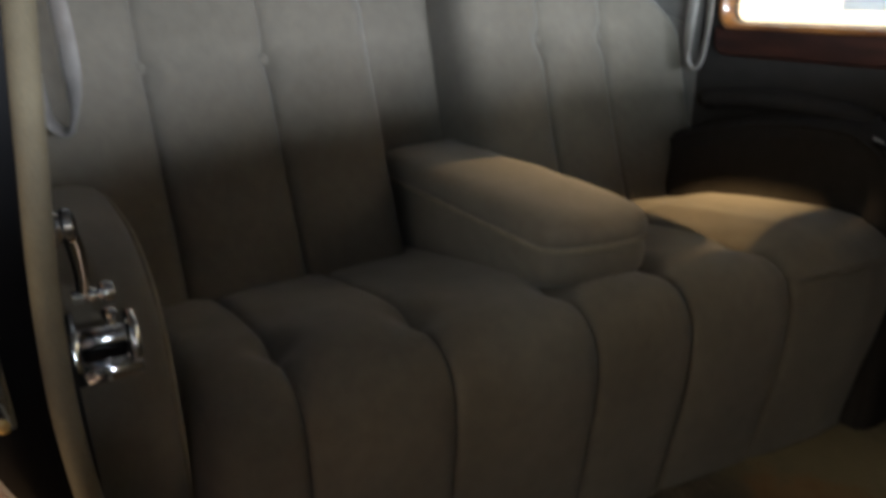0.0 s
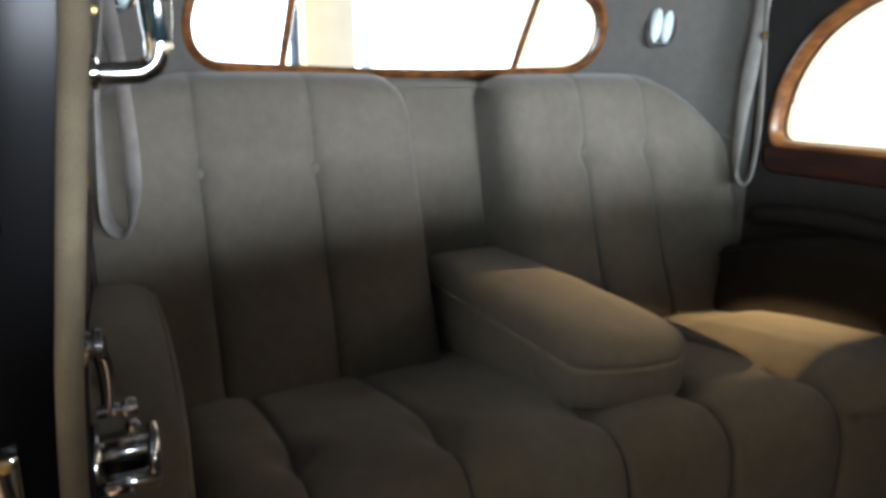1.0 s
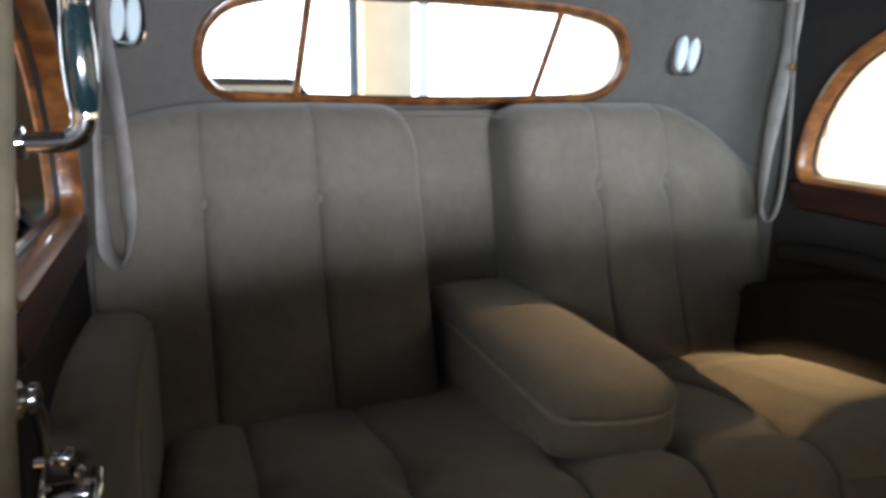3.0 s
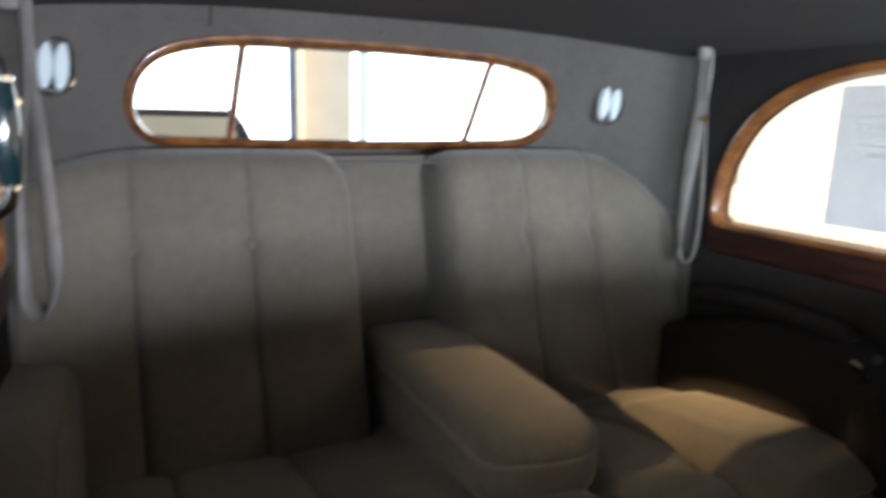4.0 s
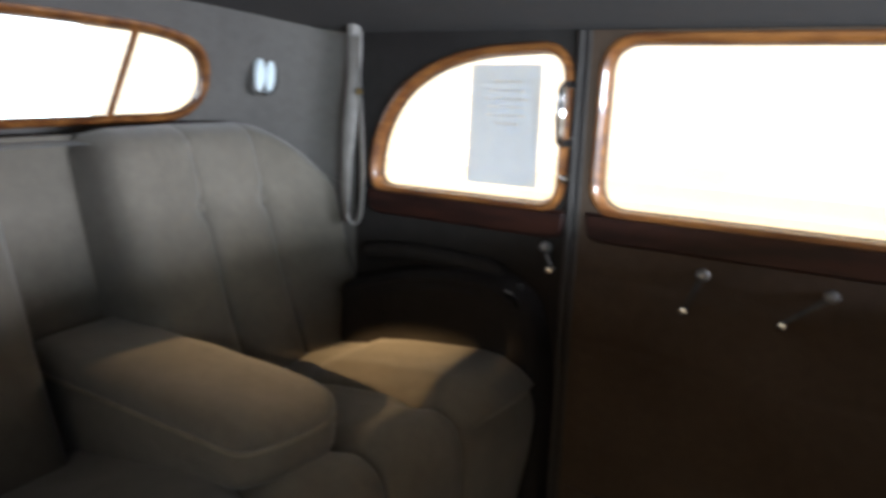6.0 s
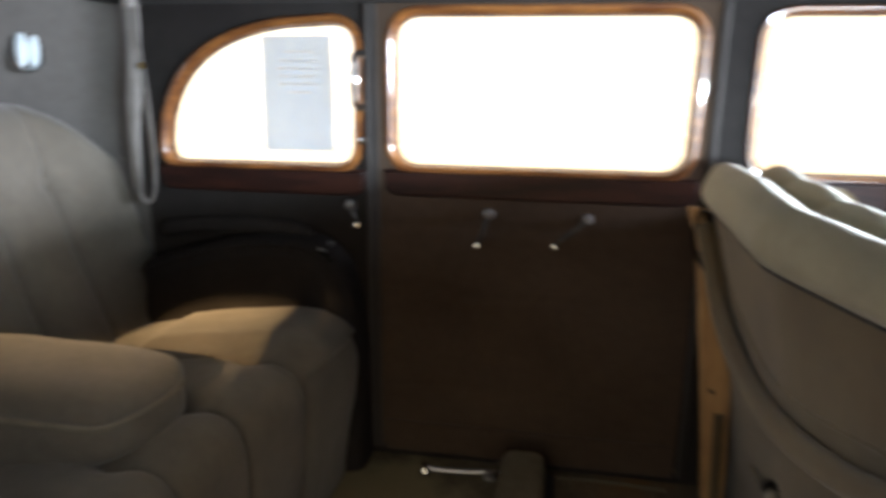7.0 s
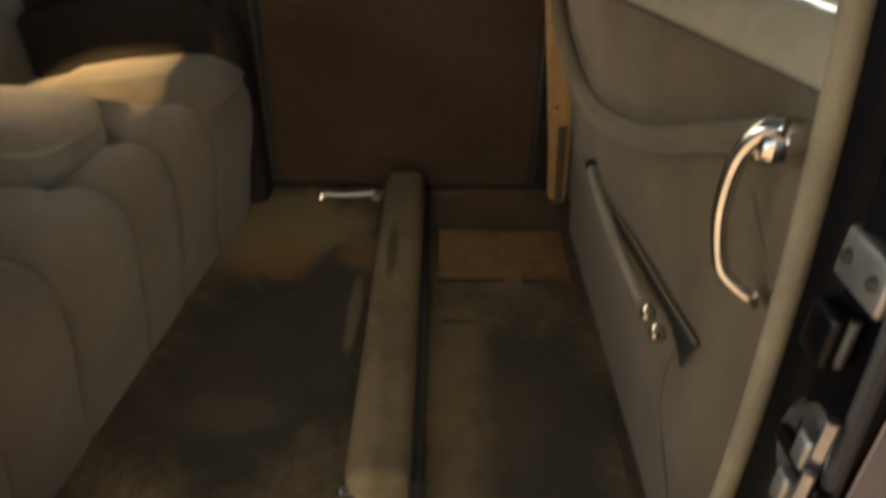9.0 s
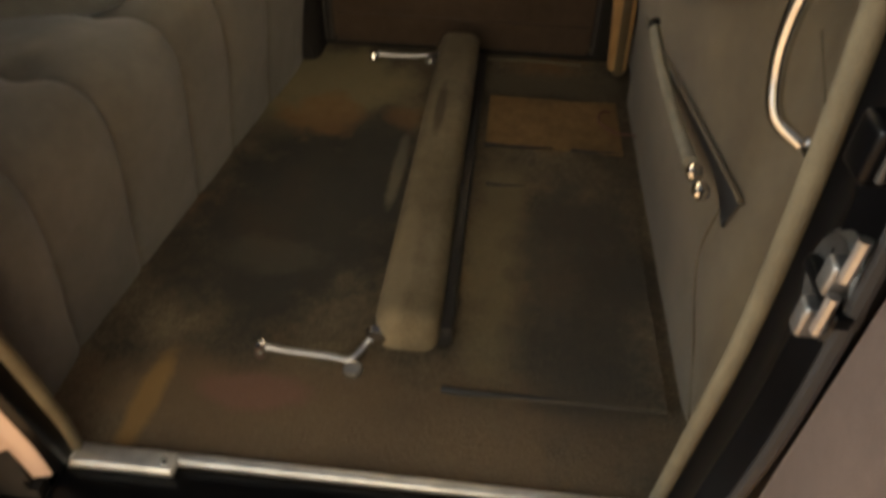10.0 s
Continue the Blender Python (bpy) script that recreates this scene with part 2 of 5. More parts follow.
colour_blot(CARPET, (0.99, 1.20, 0), (0.20, 0.22, 1), (0.252, 0.206, 0.104), 0.75, 0.9)
# Dark uneven blots between the rear seat and the footrest.
colour_blot(CARPET, (1.05, 0.70, 0), (0.22, 0.36, 1), (0.030, 0.028, 0.023), 0.90, 0.9)
colour_blot(CARPET, (1.16, 0.98, 0), (0.07, 0.14, 1), (0.044, 0.040, 0.031), 0.85, 0.9)
colour_blot(CARPET, (1.00, 1.07, 0), (0.10, 0.09, 1), (0.277, 0.146, 0.052), 0.6, 1.2)
colour_blot(CARPET, (1.20, 1.07, 0), (0.05, 0.05, 1), (0.252, 0.133, 0.052), 0.5, 1.2)
colour_blot(CARPET, (1.25, 0.19, 0), (0.50, 0.12, 1), (0.150, 0.100, 0.055), 0.75, 0.9)
colour_blot(CARPET, (1.08, 0.24, 0), (0.08, 0.035, 1), (0.202, 0.099, 0.073), 0.6, 0.9)
colour_blot(CARPET, (0.925, 0.19, 0), (0.022, 0.10, 1), (0.277, 0.166, 0.058), 0.8, 0.7)
colour_blot(CARPET, (1.218, 0.86, 0), (0.014, 0.12, 1), (0.252, 0.225, 0.156), 0.45, 0.9)
colour_blot(CARPET, (1.01, 0.55, 0), (0.10, 0.05, 1), (0.095, 0.082, 0.058), 0.4, 1.2)
colour_blot(CARPET, (1.45, 0.62, 0), (0.06, 0.36, 1), (0.158, 0.126, 0.068), 0.75, 0.8)
# Dark uneven blot before the front seat.
colour_blot(CARPET, (1.60, 0.52, 0), (0.12, 0.30, 1), (0.050, 0.044, 0.034), 0.8, 0.8)
colour_blot(CARPET, (1.50, 1.28, 0), (0.25, 0.06, 1), (0.113, 0.095, 0.058), 0.7, 0.8)
CARPETTAN = material("tan_worn_carpet", (0.36, 0.215, 0.085), 0.98, 0, (0.26, 0.16, 0.066), 7.0, 0.8, 260.0, speck=0.45)
PADCARPET = material("footrest_carpet", (0.24, 0.195, 0.120), 0.98, 0, (0.16, 0.128, 0.075), 6.0, 0.9, 300.0, speck=0.4)
colour_blot(PADCARPET, (1.30, 0.95, 0.1), (0.012, 0.10, 1), (0.05, 0.04, 0.026), 0.75, 0.5)
colour_blot(PADCARPET, (1.29, 0.45, 0.1), (0.02, 0.16, 1), (0.24, 0.19, 0.115), 0.5, 0.7)

# ---- mesh helpers ----
def part(name, bm, mat, parent=None, label="", smooth=True):
    bmesh.ops.remove_doubles(bm, verts=bm.verts, dist=1e-5)
    bmesh.ops.recalc_face_normals(bm, faces=bm.faces)
    me = bpy.data.meshes.new(name)
    bm.to_mesh(me)
    bm.free()
    me.materials.append(mat)
    if smooth:
        me.polygons.foreach_set("use_smooth", [True] * len(me.polygons))
        me.set_sharp_from_angle(angle=radians(38))
    ob = new(name, me)
    if parent is not None:
        ob.parent = parent
        ob.matrix_parent_inverse = parent.matrix_world.inverted() if parent.type != "EMPTY" else Matrix.Translation(-parent.location)
    if label:
        ob["label"] = label
    return ob


def empty(name, x, y, z, label, category, group="", kind=""):
    ob = new(name)
    ob.empty_display_size = 0.05
    ob.location = (x, y, z)
    return tagged(ob, label, category, group, kind)


def grid(us, vs, f, keep=None):
    """A sheet of points f(u, v); cells whose middle keep() refuses are left out."""
    bm = bmesh.new()
    pts = [[bm.verts.new(f(u, v)) for v in vs] for u in us]
    for i in range(len(us) - 1):
        for j in range(len(vs) - 1):
            if keep is None or keep((us[i] + us[i + 1]) / 2, (vs[j] + vs[j + 1]) / 2):
                bm.faces.new((pts[i][j], pts[i + 1][j], pts[i + 1][j + 1], pts[i][j + 1]))
    loose = [v for v in bm.verts if not v.link_faces]
    bmesh.ops.delete(bm, geom=loose, context="VERTS")
    return bm


def lin(a, b, n):
    return [a + (b - a) * i / (n - 1) for i in range(n)]


def box(x0, x1, y0, y1, z0, z1, bevel=0.0, seg=3, bm=None):
    bm = bm or bmesh.new()
    r = bmesh.ops.create_cube(bm, size=1.0, matrix=Matrix.Translation(((x0 + x1) / 2, (y0 + y1) / 2, (z0 + z1) / 2)) @ Matrix.Diagonal((x1 - x0, y1 - y0, z1 - z0, 1)))
    if bevel:
        es = list({e for v in r["verts"] for e in v.link_edges})
        bmesh.ops.bevel(bm, geom=es, offset=bevel, segments=seg, profile=0.5, affect="EDGES", clamp_overlap=True)
    return bm


def tube(path, radius, seg=10, closed=False, caps=True, bm=None, flat=1.0):
    """A round rod along a path; radius may be a list; flat squeezes it along its second axis."""
    bm = bm or bmesh.new()
    pts = [Vector(p) for p in path]
    n = len(pts)
    rings, up = [], None
    for i, p in enumerate(pts):
        a = pts[(i - 1) % n] if (closed or i > 0) else p
        b = pts[(i + 1) % n] if (closed or i < n - 1) else p
        d = (b - a).normalized()
        if up is None:
            up = d.orthogonal().normalized()
        up = (up - d * up.dot(d)).normalized()
        side = d.cross(up)
        r = radius[i] if isinstance(radius, (list, tuple)) else radius
        rings.append([bm.verts.new(p + (up * math.cos(2 * math.pi * k / seg) + side * math.sin(2 * math.pi * k / seg) * flat) * r) for k in range(seg)])
    for i in range(n if closed else n - 1):
        a, b = rings[i], rings[(i + 1) % n]
        for k in range(seg):
            bm.faces.new((a[k], a[(k + 1) % seg], b[(k + 1) % seg], b[k]))
    if caps and not closed:
        bm.faces.new(rings[0][::-1])
        bm.faces.new(rings[-1])
    return bm


def spline(pts, n=8, closed=False):
    """Catmull-Rom through the points."""
    p = [Vector(q) for q in pts]
    m = len(p)
    out = []
    for i in range(m if closed else m - 1):
        a, b, c, d = (p[(i - 1) % m] if closed or i > 0 else p[0]), p[i], p[(i + 1) % m], (p[(i + 2) % m] if closed or i + 2 < m else p[-1])
        for k in range(n):
            t = k / n
            out.append(0.5 * ((2 * b) + (c - a) * t + (2 * a - 5 * b + 4 * c - d) * t * t + (3 * b - a - 3 * c + d) * t ** 3))
    if not closed:
        out.append(p[-1])
    return out


def lathe(profile, centre, axis="z", seg=20, bm=None):
    """Turned shape; profile of (radius, height) along the axis."""
    bm = bm or bmesh.new()
    rot = {"z": Matrix.Identity(3), "y": Matrix(((1, 0, 0), (0, 0, 1), (0, -1, 0))), "x": Matrix(((0, 0, 1), (0, 1, 0), (-1, 0, 0)))}[axis]
    rings = []
    for r, h in profile:
        rings.append([bm.verts.new(Vector(centre) + rot @ Vector((max(r, 1e-4) * math.cos(2 * math.pi * k / seg), max(r, 1e-4) * math.sin(2 * math.pi * k / seg), h))) for k in range(seg)])
    for a, b in zip(rings, rings[1:]):
        for k in range(seg):
            bm.faces.new((a[k], a[(k + 1) % seg], b[(k + 1) % seg], b[k]))
    bm.faces.new(rings[0][::-1])
    bm.faces.new(rings[-1])
    return bm


def rounded(corners, n=8):
    """Closed 2D outline from (a, z, cut): every corner is eased over its cut length."""
    out, m = [], len(corners)
    for i in range(m):
        p = Vector(corners[i][:2])
        a, b = Vector(corners[i - 1][:2]), Vector(corners[(i + 1) % m][:2])
        c = corners[i][2]
        s, e = p + (a - p).normalized() * min(c, (a - p).length * 0.49), p + (b - p).normalized() * min(c, (b - p).length * 0.49)
        for k in range(n + 1):
            t = k / n
            out.append(tuple(s * (1 - t) ** 2 + p * 2 * t * (1 - t) * 0.92 + (s + e) * 0.5 * 2 * t * (1 - t) * 0.08 + e * t * t))
    return out


def inside(poly, x, z):
    hit = False
    for (x0, z0), (x1, z1) in zip(poly, poly[1:] + poly[:1]):
        if (z0 > z) != (z1 > z) and x < (x1 - x0) * (z - z0) / (z1 - z0) + x0:
            hit = not hit
    return hit


def offset(poly, d):
    """Grow (d > 0) a closed outline."""
    m = len(poly)
    area = sum(a[0] * b[1] - b[0] * a[1] for a, b in zip(poly, poly[1:] + poly[:1]))
    out = []
    for i in range(m):
        a, b = Vector(poly[i - 1]), Vector(poly[(i + 1) % m])
        t = (b - a).normalized()
        nrm = Vector((t.y, -t.x)) * (1 if area > 0 else -1)
        out.append(tuple(Vector(poly[i]) + nrm * d))
    return out


def ring(poly, profile, place):
    """A moulding round an outline; profile of (outwards, into the room); place(a, z, depth) gives the point."""
    bm = bmesh.new()
    loops = []
    for o, d in profile:
        loops.append([bm.verts.new(place(a, z, d)) for a, z in offset(poly, o)])
    m, k = len(poly), len(profile)
    for j in range(k):
        p, q = loops[j], loops[(j + 1) % k]
        for i in range(m):
            bm.faces.new((p[i], p[(i + 1) % m], q[(i + 1) % m], q[i]))
    return bm


def slab(poly, d0, d1, place, ease=0.004):
    """A flat board of that outline between two depths, with eased edges."""
    bm = bmesh.new()
    small = offset(poly, -ease)
    loops = [[bm.verts.new(place(a, z, d)) for a, z in q] for q, d in ((poly, d0), (poly, d1 - ease), (small, d1))]
    m = len(poly)
    for p, q in zip(loops, loops[1:]):
        for i in range(m):
            bm.faces.new((p[i], p[(i + 1) % m], q[(i + 1) % m], q[i]))
    bm.faces.new(loops[0][::-1])
    bm.faces.new(loops[-1])
    return bm


def thick(bm, vec):
    """Give an open sheet a thickness; vec is an offset or a function of the point."""
    old = list(bm.faces)
    r = bmesh.ops.extrude_face_region(bm, geom=old, use_keep_orig=True)
    for v in [g for g in r["geom"] if isinstance(g, bmesh.types.BMVert)]:
        v.co += vec(v.co) if callable(vec) else Vector(vec)
    return bm


def bump01(t, p=0.5):
    """0 at both ends, 1 in the middle."""
    return max(0.0, 1 - abs(2 * t - 1) ** 2) ** p


# ---- plan of the cabin ----
CY, W = 0.755, 0.685            # middle and half width of the cabin
FAR, NEAR = CY + W, CY - W
RR, RN, RX = 0.38, 2.1, -0.025  # rounding of the rear corners
ZR = 0.875


def rear_x(y, z, d=0.0):
    """The rear lining; d metres into the cabin."""
    u = min(abs(y - CY) / W, 1.0)
    c = RR * (1 - (1 - u ** RN) ** (1 / RN))
    return RX + c + 0.53 * (z - ZR) * (1 - c / RR) + d


def on_far(x, z, d):
    return (x, FAR - d, z)


def on_near(x, z, d):
    return (x, NEAR + d, z)


def on_rear(y, z, d):
    e = 0.01
    slope = (rear_x(y + e, z) - rear_x(y - e, z)) / (2 * e)
    k = 1 / math.sqrt(1 + slope * slope)
    return (rear_x(y, z) + d * k, y - d * slope * k, z)


def ceiling_z(x, y):
    u = min(abs(y - CY) / W, 1.0)
    back = 1 - min(1.0, max(0.0, (0.9 - x) / 0.9)) ** 2
    front = max(0.0, (x - 2.0) / 0.6) ** 2 * 0.03
    return 1.092 + (1 - u ** 2.5) * (0.040 + 0.060 * back) - front


QUARTER = rounded([(0.424, 0.730, 0.03), (0.418, 0.79, 0.05), (0.450, 0.895, 0.07), (0.528, 0.985, 0.08), (0.67, 1.041, 0.08), (0.897, 1.054, 0.06), (0.891, 0.732, 0.05)])
DOORWIN = rounded([(0.984, 0.735, 0.055), (0.986, 1.068, 0.06), (1.632, 1.068, 0.06), (1.626, 0.735, 0.055)])
FRONTWIN = rounded([(1.752, 0.742, 0.05), (1.750, 1.066, 0.06), (2.42, 1.066, 0.08), (2.72, 0.742, 0.06)])
OPENING = rounded([(0.845, -0.02, 0.02), (0.862, 0.20, 0.1), (0.905, 0.50, 0.1), (0.915, 1.125, 0.08), (1.632, 1.125, 0.08), (1.684, 0.72, 0.1), (1.702, 0.45, 0.1), (1.704, -0.02, 0.02)])
REARWIN = rounded([(0.262, 0.893, 0.075), (0.272, 1.030, 0.09), (0.40, 1.078, 0.10), (0.755, 1.088, 0.20), (1.11, 1.070, 0.10), (1.196, 1.020, 0.09), (1.196, 0.890, 0.07), (0.755, 0.878, 0.2)])

# ---- cabin shell ----
def side_sheet(name, place, holes, d, x0, x1, z0, z1, step=0.0125):
    nx, nz = int((x1 - x0) / step) + 1, int((z1 - z0) / step) + 1
    return grid(lin(x0, x1, nx), lin(z0, z1, nz), lambda x, z: place(x, z, d), lambda x, z: not any(inside(h, x, z) for h in holes))


FRAME = [(0.002, -0.035), (-0.004, -0.030), (-0.004, -0.004), (0.001, 0.009), (0.007, 0.013), (0.014, 0.012), (0.020, 0.004), (0.020, -0.008), (0.012, -0.035)]
THIN = [(0.002, -0.035), (-0.003, -0.03), (-0.003, 0.000), (0.003, 0.008), (0.010, 0.009), (0.014, 0.003), (0.014, -0.01)]


def shell(far):
    place = on_far if far else on_near
    side = "far" if far else "near"
    out = Vector((0, 1 if far else -1, 0))
    holes = [offset(QUARTER, 0.010), offset(FRONTWIN, 0.008)] + ([offset(DOORWIN, 0.008)] if far else [offset(OPENING, 0.022)])
    wall = part("wall_" + side, thick(side_sheet("wall", place, holes, 0.0, 0.33, 2.95, -0.05, 1.16), out * 0.022), SHADED_LINING)
    tagged(wall, "taupe cloth side lining of an old limousine cabin" + ("" if far else " with open doorway"), "wall", kind="structure")
    skin_holes = [offset(QUARTER, 0.042), offset(FRONTWIN, 0.040)] + ([offset(DOORWIN, 0.030)] if far else [offset(OPENING, 0.062)])
    skin = part("body_side_" + side, thick(side_sheet("skin", place, skin_holes, -0.075, 0.33, 2.95, -0.30, 1.20, 0.015), out * 0.012), BODYPAINT)
    tagged(skin, "mauve-beige outer body side of the limousine", "car body", kind="structure")
    names = [("window_1", QUARTER), ("window_2", FRONTWIN)] + ([("window_3", DOORWIN)] if far else [])
    for nm, poly in names:
        w = empty("window_" + side + nm[6:], *place(sum(p[0] for p in poly) / len(poly), min(p[1] for p in poly), 0), "side window with varnished walnut surround and clear glass", "window", kind="structure")
        part("window_frame", ring(poly, THIN if poly is FRONTWIN else FRAME, place), WOOD, w, "glossy varnished walnut surround")
        part("reveal", ring(poly, [(0.004, -0.034), (0.045, -0.076), (0.060, -0.076), (0.028, -0.034)], place), BLACK, w, "black outer window reveal")
        g = part("pane", slab(offset(poly, 0.01), -0.028, -0.023, place, 0.001), GLASS, w, "clear glass pane", smooth=False)
        g.visible_shadow = False
        part("window_gasket", ring(poly, [(0.003, -0.022), (-0.006, -0.022), (-0.006, -0.015), (0.003, -0.015)], place), RUBBER, w, "black rubber glazing strip")
        lo, hi = min(p[0] for p in poly), max(p[0] for p in poly)
        zb = min(p[1] for p in poly)
        hi -= 0.0 if far or poly is not QUARTER else 0.032
        board = rounded([(lo - 0.020, zb - 0.066, 0.035), (lo - 0.022, zb - 0.004, 0.004), (hi + 0.022, zb - 0.004, 0.004), (hi + 0.020, zb - 0.066, 0.035)], 6)
        part("window_sill", slab(board, -0.012, 0.013, place, 0.006), WOODDARK, w, "dark burr walnut sill board")
    return wall


shell(True)
shell(False)

ys = [CY + W * math.sin(t) for t in lin(-math.pi / 2, math.pi / 2, 121)]
rear_hole = offset(REARWIN, 0.010)
wall_rear = part("wall_rear", thick(grid(ys, lin(0.25, 1.20, 96), lambda y, z: (rear_x(y, z), y, z), lambda y, z: not inside(rear_hole, y, z)), (-0.02, 0, 0)), LINING)
tagged(wall_rear, "grey-taupe cloth rear lining round the back window", "wall", kind="structure")
skin = part("body_rear", grid(ys, lin(-0.3, 1.24, 60), lambda y, z: (rear_x(y, z) - 0.075 + 0.03 * (abs(y - CY) / W), CY + (y - CY) * 1.10, z), lambda y, z: not inside(offset(REARWIN, 0.030), y, z)), BLACK)
tagged(skin, "black enamelled rear body panel of the limousine", "car body", kind="structure")

seam = part("lining_seam", tube([(rear_x(0.409, z, 0.001), 0.409, z) for z in lin(1.105, 1.155, 6)], 0.0022, 6), DARKLACE, wall_rear, "dark stitched seam")
part("stud", lathe([(0.0, -0.001), (0.003, 0.0), (0.0025, 0.002), (0.0, 0.003)], (rear_x(0.757, 1.118), 0.757, 1.118), "x", 12), BRIGHT, wall_rear, "small bright stud")

rear_window = empty("window_rear", 0.0, CY, 0.88, "three-pane rear window with rounded ends and walnut surround", "window", kind="structure")
part("window_frame", ring(REARWIN, [(0.002, -0.03), (-0.004, -0.025), (-0.004, 0.0), (0.002, 0.010), (0.007, 0.011), (0.013, 0.008), (0.016, 0.0), (0.016, -0.01)], on_rear), WOOD, rear_window, "glossy varnished walnut surround")
part("window_gasket", ring(REARWIN, [(0.003, -0.020), (-0.006, -0.020), (-0.006, -0.010), (0.003, -0.010)], on_rear), RUBBER, rear_window, "black rubber glazing strip")


def pane_of(poly, y0, y1):
    return grid(lin(y0, y1, 14), lin(0.86, 1.10, 16), lambda y, z: on_rear(y, z, -0.015), lambda y, z: inside(offset(poly, 0.02), y, z))


for y0, y1 in ((0.24, 0.462), (0.462, 1.016), (1.016, 1.22)):
    g = part("pane", pane_of(REARWIN, y0, y1), GLASS, rear_window, "clear curved glass pane")
    g.visible_shadow = False
for yb, yt in ((0.452, 0.472), (1.012, 1.030)):
    path = [on_rear(yb + (yt - yb) * k / 8, 0.880 + (1.080 - 0.880) * k / 8, -0.002) for k in range(9)]
    bar = part("glazing_bar", tube(path, 0.0085, 8), WOOD, rear_window, "slim dark walnut bar")
    for k in (0, 5):
        part("screw", lathe([(0.0, -0.002), (0.0035, -0.001), (0.002, 0.002), (0.0, 0.0025)], Vector(path[k]) + Vector((0.006, 0, 0)), "x", 10), CHROME, rear_window)

ceil = part("ceiling", thick(grid(lin(-0.12, 2.62, 70), lin(NEAR - 0.03, FAR + 0.03, 48), lambda x, y: (x, y, ceiling_z(x, y))), (0, 0, 0.012)), HEADLINER)
tagged(ceil, "grey-brown stretched cloth headlining, coloured dark for its shade", "ceiling", kind="structure")
roof = part("roof", thick(grid(lin(-0.20, 2.66, 50), lin(NEAR - 0.085, FAR + 0.085, 40), lambda x, y: (x, y, ceiling_z(x, y) + 0.05 - 0.03 * (abs(y - CY) / 0.77) ** 4)), (0, 0, 0.01)), BLACK)
tagged(roof, "black enamelled limousine roof", "roof", kind="structure")

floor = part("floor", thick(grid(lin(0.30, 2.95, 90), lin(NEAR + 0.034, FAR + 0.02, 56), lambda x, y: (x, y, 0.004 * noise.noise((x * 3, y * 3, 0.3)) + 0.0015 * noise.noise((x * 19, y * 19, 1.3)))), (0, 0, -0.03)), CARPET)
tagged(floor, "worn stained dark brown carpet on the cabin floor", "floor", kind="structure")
under = part("floor_underside", box(0.30, 2.95, NEAR - 0.06, FAR + 0.06, -0.10, -0.04, 0.01), BLACK)
tagged(under, "black underside of the limousine floor", "floor", kind="structure")
# front end of the cabin: bulkhead with dashboard, windscreen opening above it
bulk = part("wall_front", box(2.88, 2.93, NEAR, FAR, -0.05, 0.76, 0.01), LINING)
tagged(bulk, "plain front bulkhead of the cabin", "wall", kind="structure")
dash = part("dashboard", box(2.62, 2.88, NEAR + 0.003, FAR - 0.003, 0.55, 0.755, 0.04, 4), WOODDARK)
tagged(dash, "dark walnut dashboard across the front of the cabin", "dashboard", kind="structure")
for y in (NEAR + 0.02, CY, FAR - 0.02):
    post = part("windscreen_post", tube([(2.90, y, 0.75), (2.60, y, 1.10)], 0.018, 10), BLACK)
    tagged(post, "slim black windscreen post", "car body", kind="structure")

front_door = empty("door_2", 2.15, FAR, 0.03, "closed far front door with brown cloth panel", "door", kind="structure")
part("door_panel", thick(grid(lin(1.735, 2.62, 60), lin(0.03, 0.70, 50), lambda x, z: on_far(x, z, 0.006 + 0.0012 * noise.noise((x * 9, z * 9, 6)))), (0, 0.005, 0)), DOORCLOTH, front_door, "brown cloth-covered door panel")
part("door_seam", tube([on_far(1.735, z, 0.006) for z in lin(0.02, 0.70, 10)], 0.006, 8), DARKLACE, front_door, "dark cloth windlace")

# door edges, windlace, sill
far_door = empty("door_1", 1.30, FAR, 0.03, "closed far rear door with brown cloth panel", "door", kind="structure")
dhole = offset(DOORWIN, 0.010)
part("door_panel", thick(grid(lin(0.945, 1.660, 73), lin(0.03, 1.09, 108), lambda x, z: on_far(x, z, 0.007 - (0.003 if abs(z - 0.60) < 0.006 or abs(z - 0.435) < 0.006 or abs(z - 0.20) < 0.006 else 0.0) + 0.0012 * noise.noise((x * 9, z * 9, 2))), lambda x, z: not inside(dhole, x, z)), (0, 0.006, 0)), DOORCLOTH, far_door, "brown cloth-covered door panel with stitched lines")
for x in (0.928, 0.945, 1.672):
    part("windlace", tube([on_far(x, z, 0.006) for z in lin(0.02, 1.09, 12)], 0.008 if x != 0.945 else 0.005, 8), DARKLACE, far_door, "dark cloth windlace")
part("kick_trim", box(0.96, 1.655, FAR - 0.016, FAR - 0.006, 0.02, 0.10, 0.004), DOORCLOTH, far_door, "brown cloth kick strip")
part("bolt", lathe([(0.0, 0), (0.008, 0.0), (0.007, 0.006), (0.0, 0.009)], (1.667, FAR - 0.008, 0.035), "y", 12), BRIGHT, far_door, "bright screw head")

LACE = [(0.925, 0.114, 1.10), (0.920, 0.100, 0.92), (0.912, 0.085, 0.80), (0.906, 0.073, 0.70), (0.902, 0.062, 0.60), (0.896, 0.056, 0.48), (0.888, 0.063, 0.34), (0.880, 0.084, 0.20), (0.872, 0.101, 0.09), (0.866, 0.107, 0.012)]
lace_path = spline(LACE, 6)
w1 = part("windlace_rear", tube(lace_path, 0.0114, 12), WINDLACE)
tagged(w1, "beige cloth windlace edging the doorway", "windlace", "doorway windlace", "structure")
strip = [(0.0, 0.0, 0), (0.006, -0.014, 0), (0.003, -0.034, 0), (0.007, -0.046, 0), (0.002, -0.066, 0), (-0.016, -0.078, 0)]


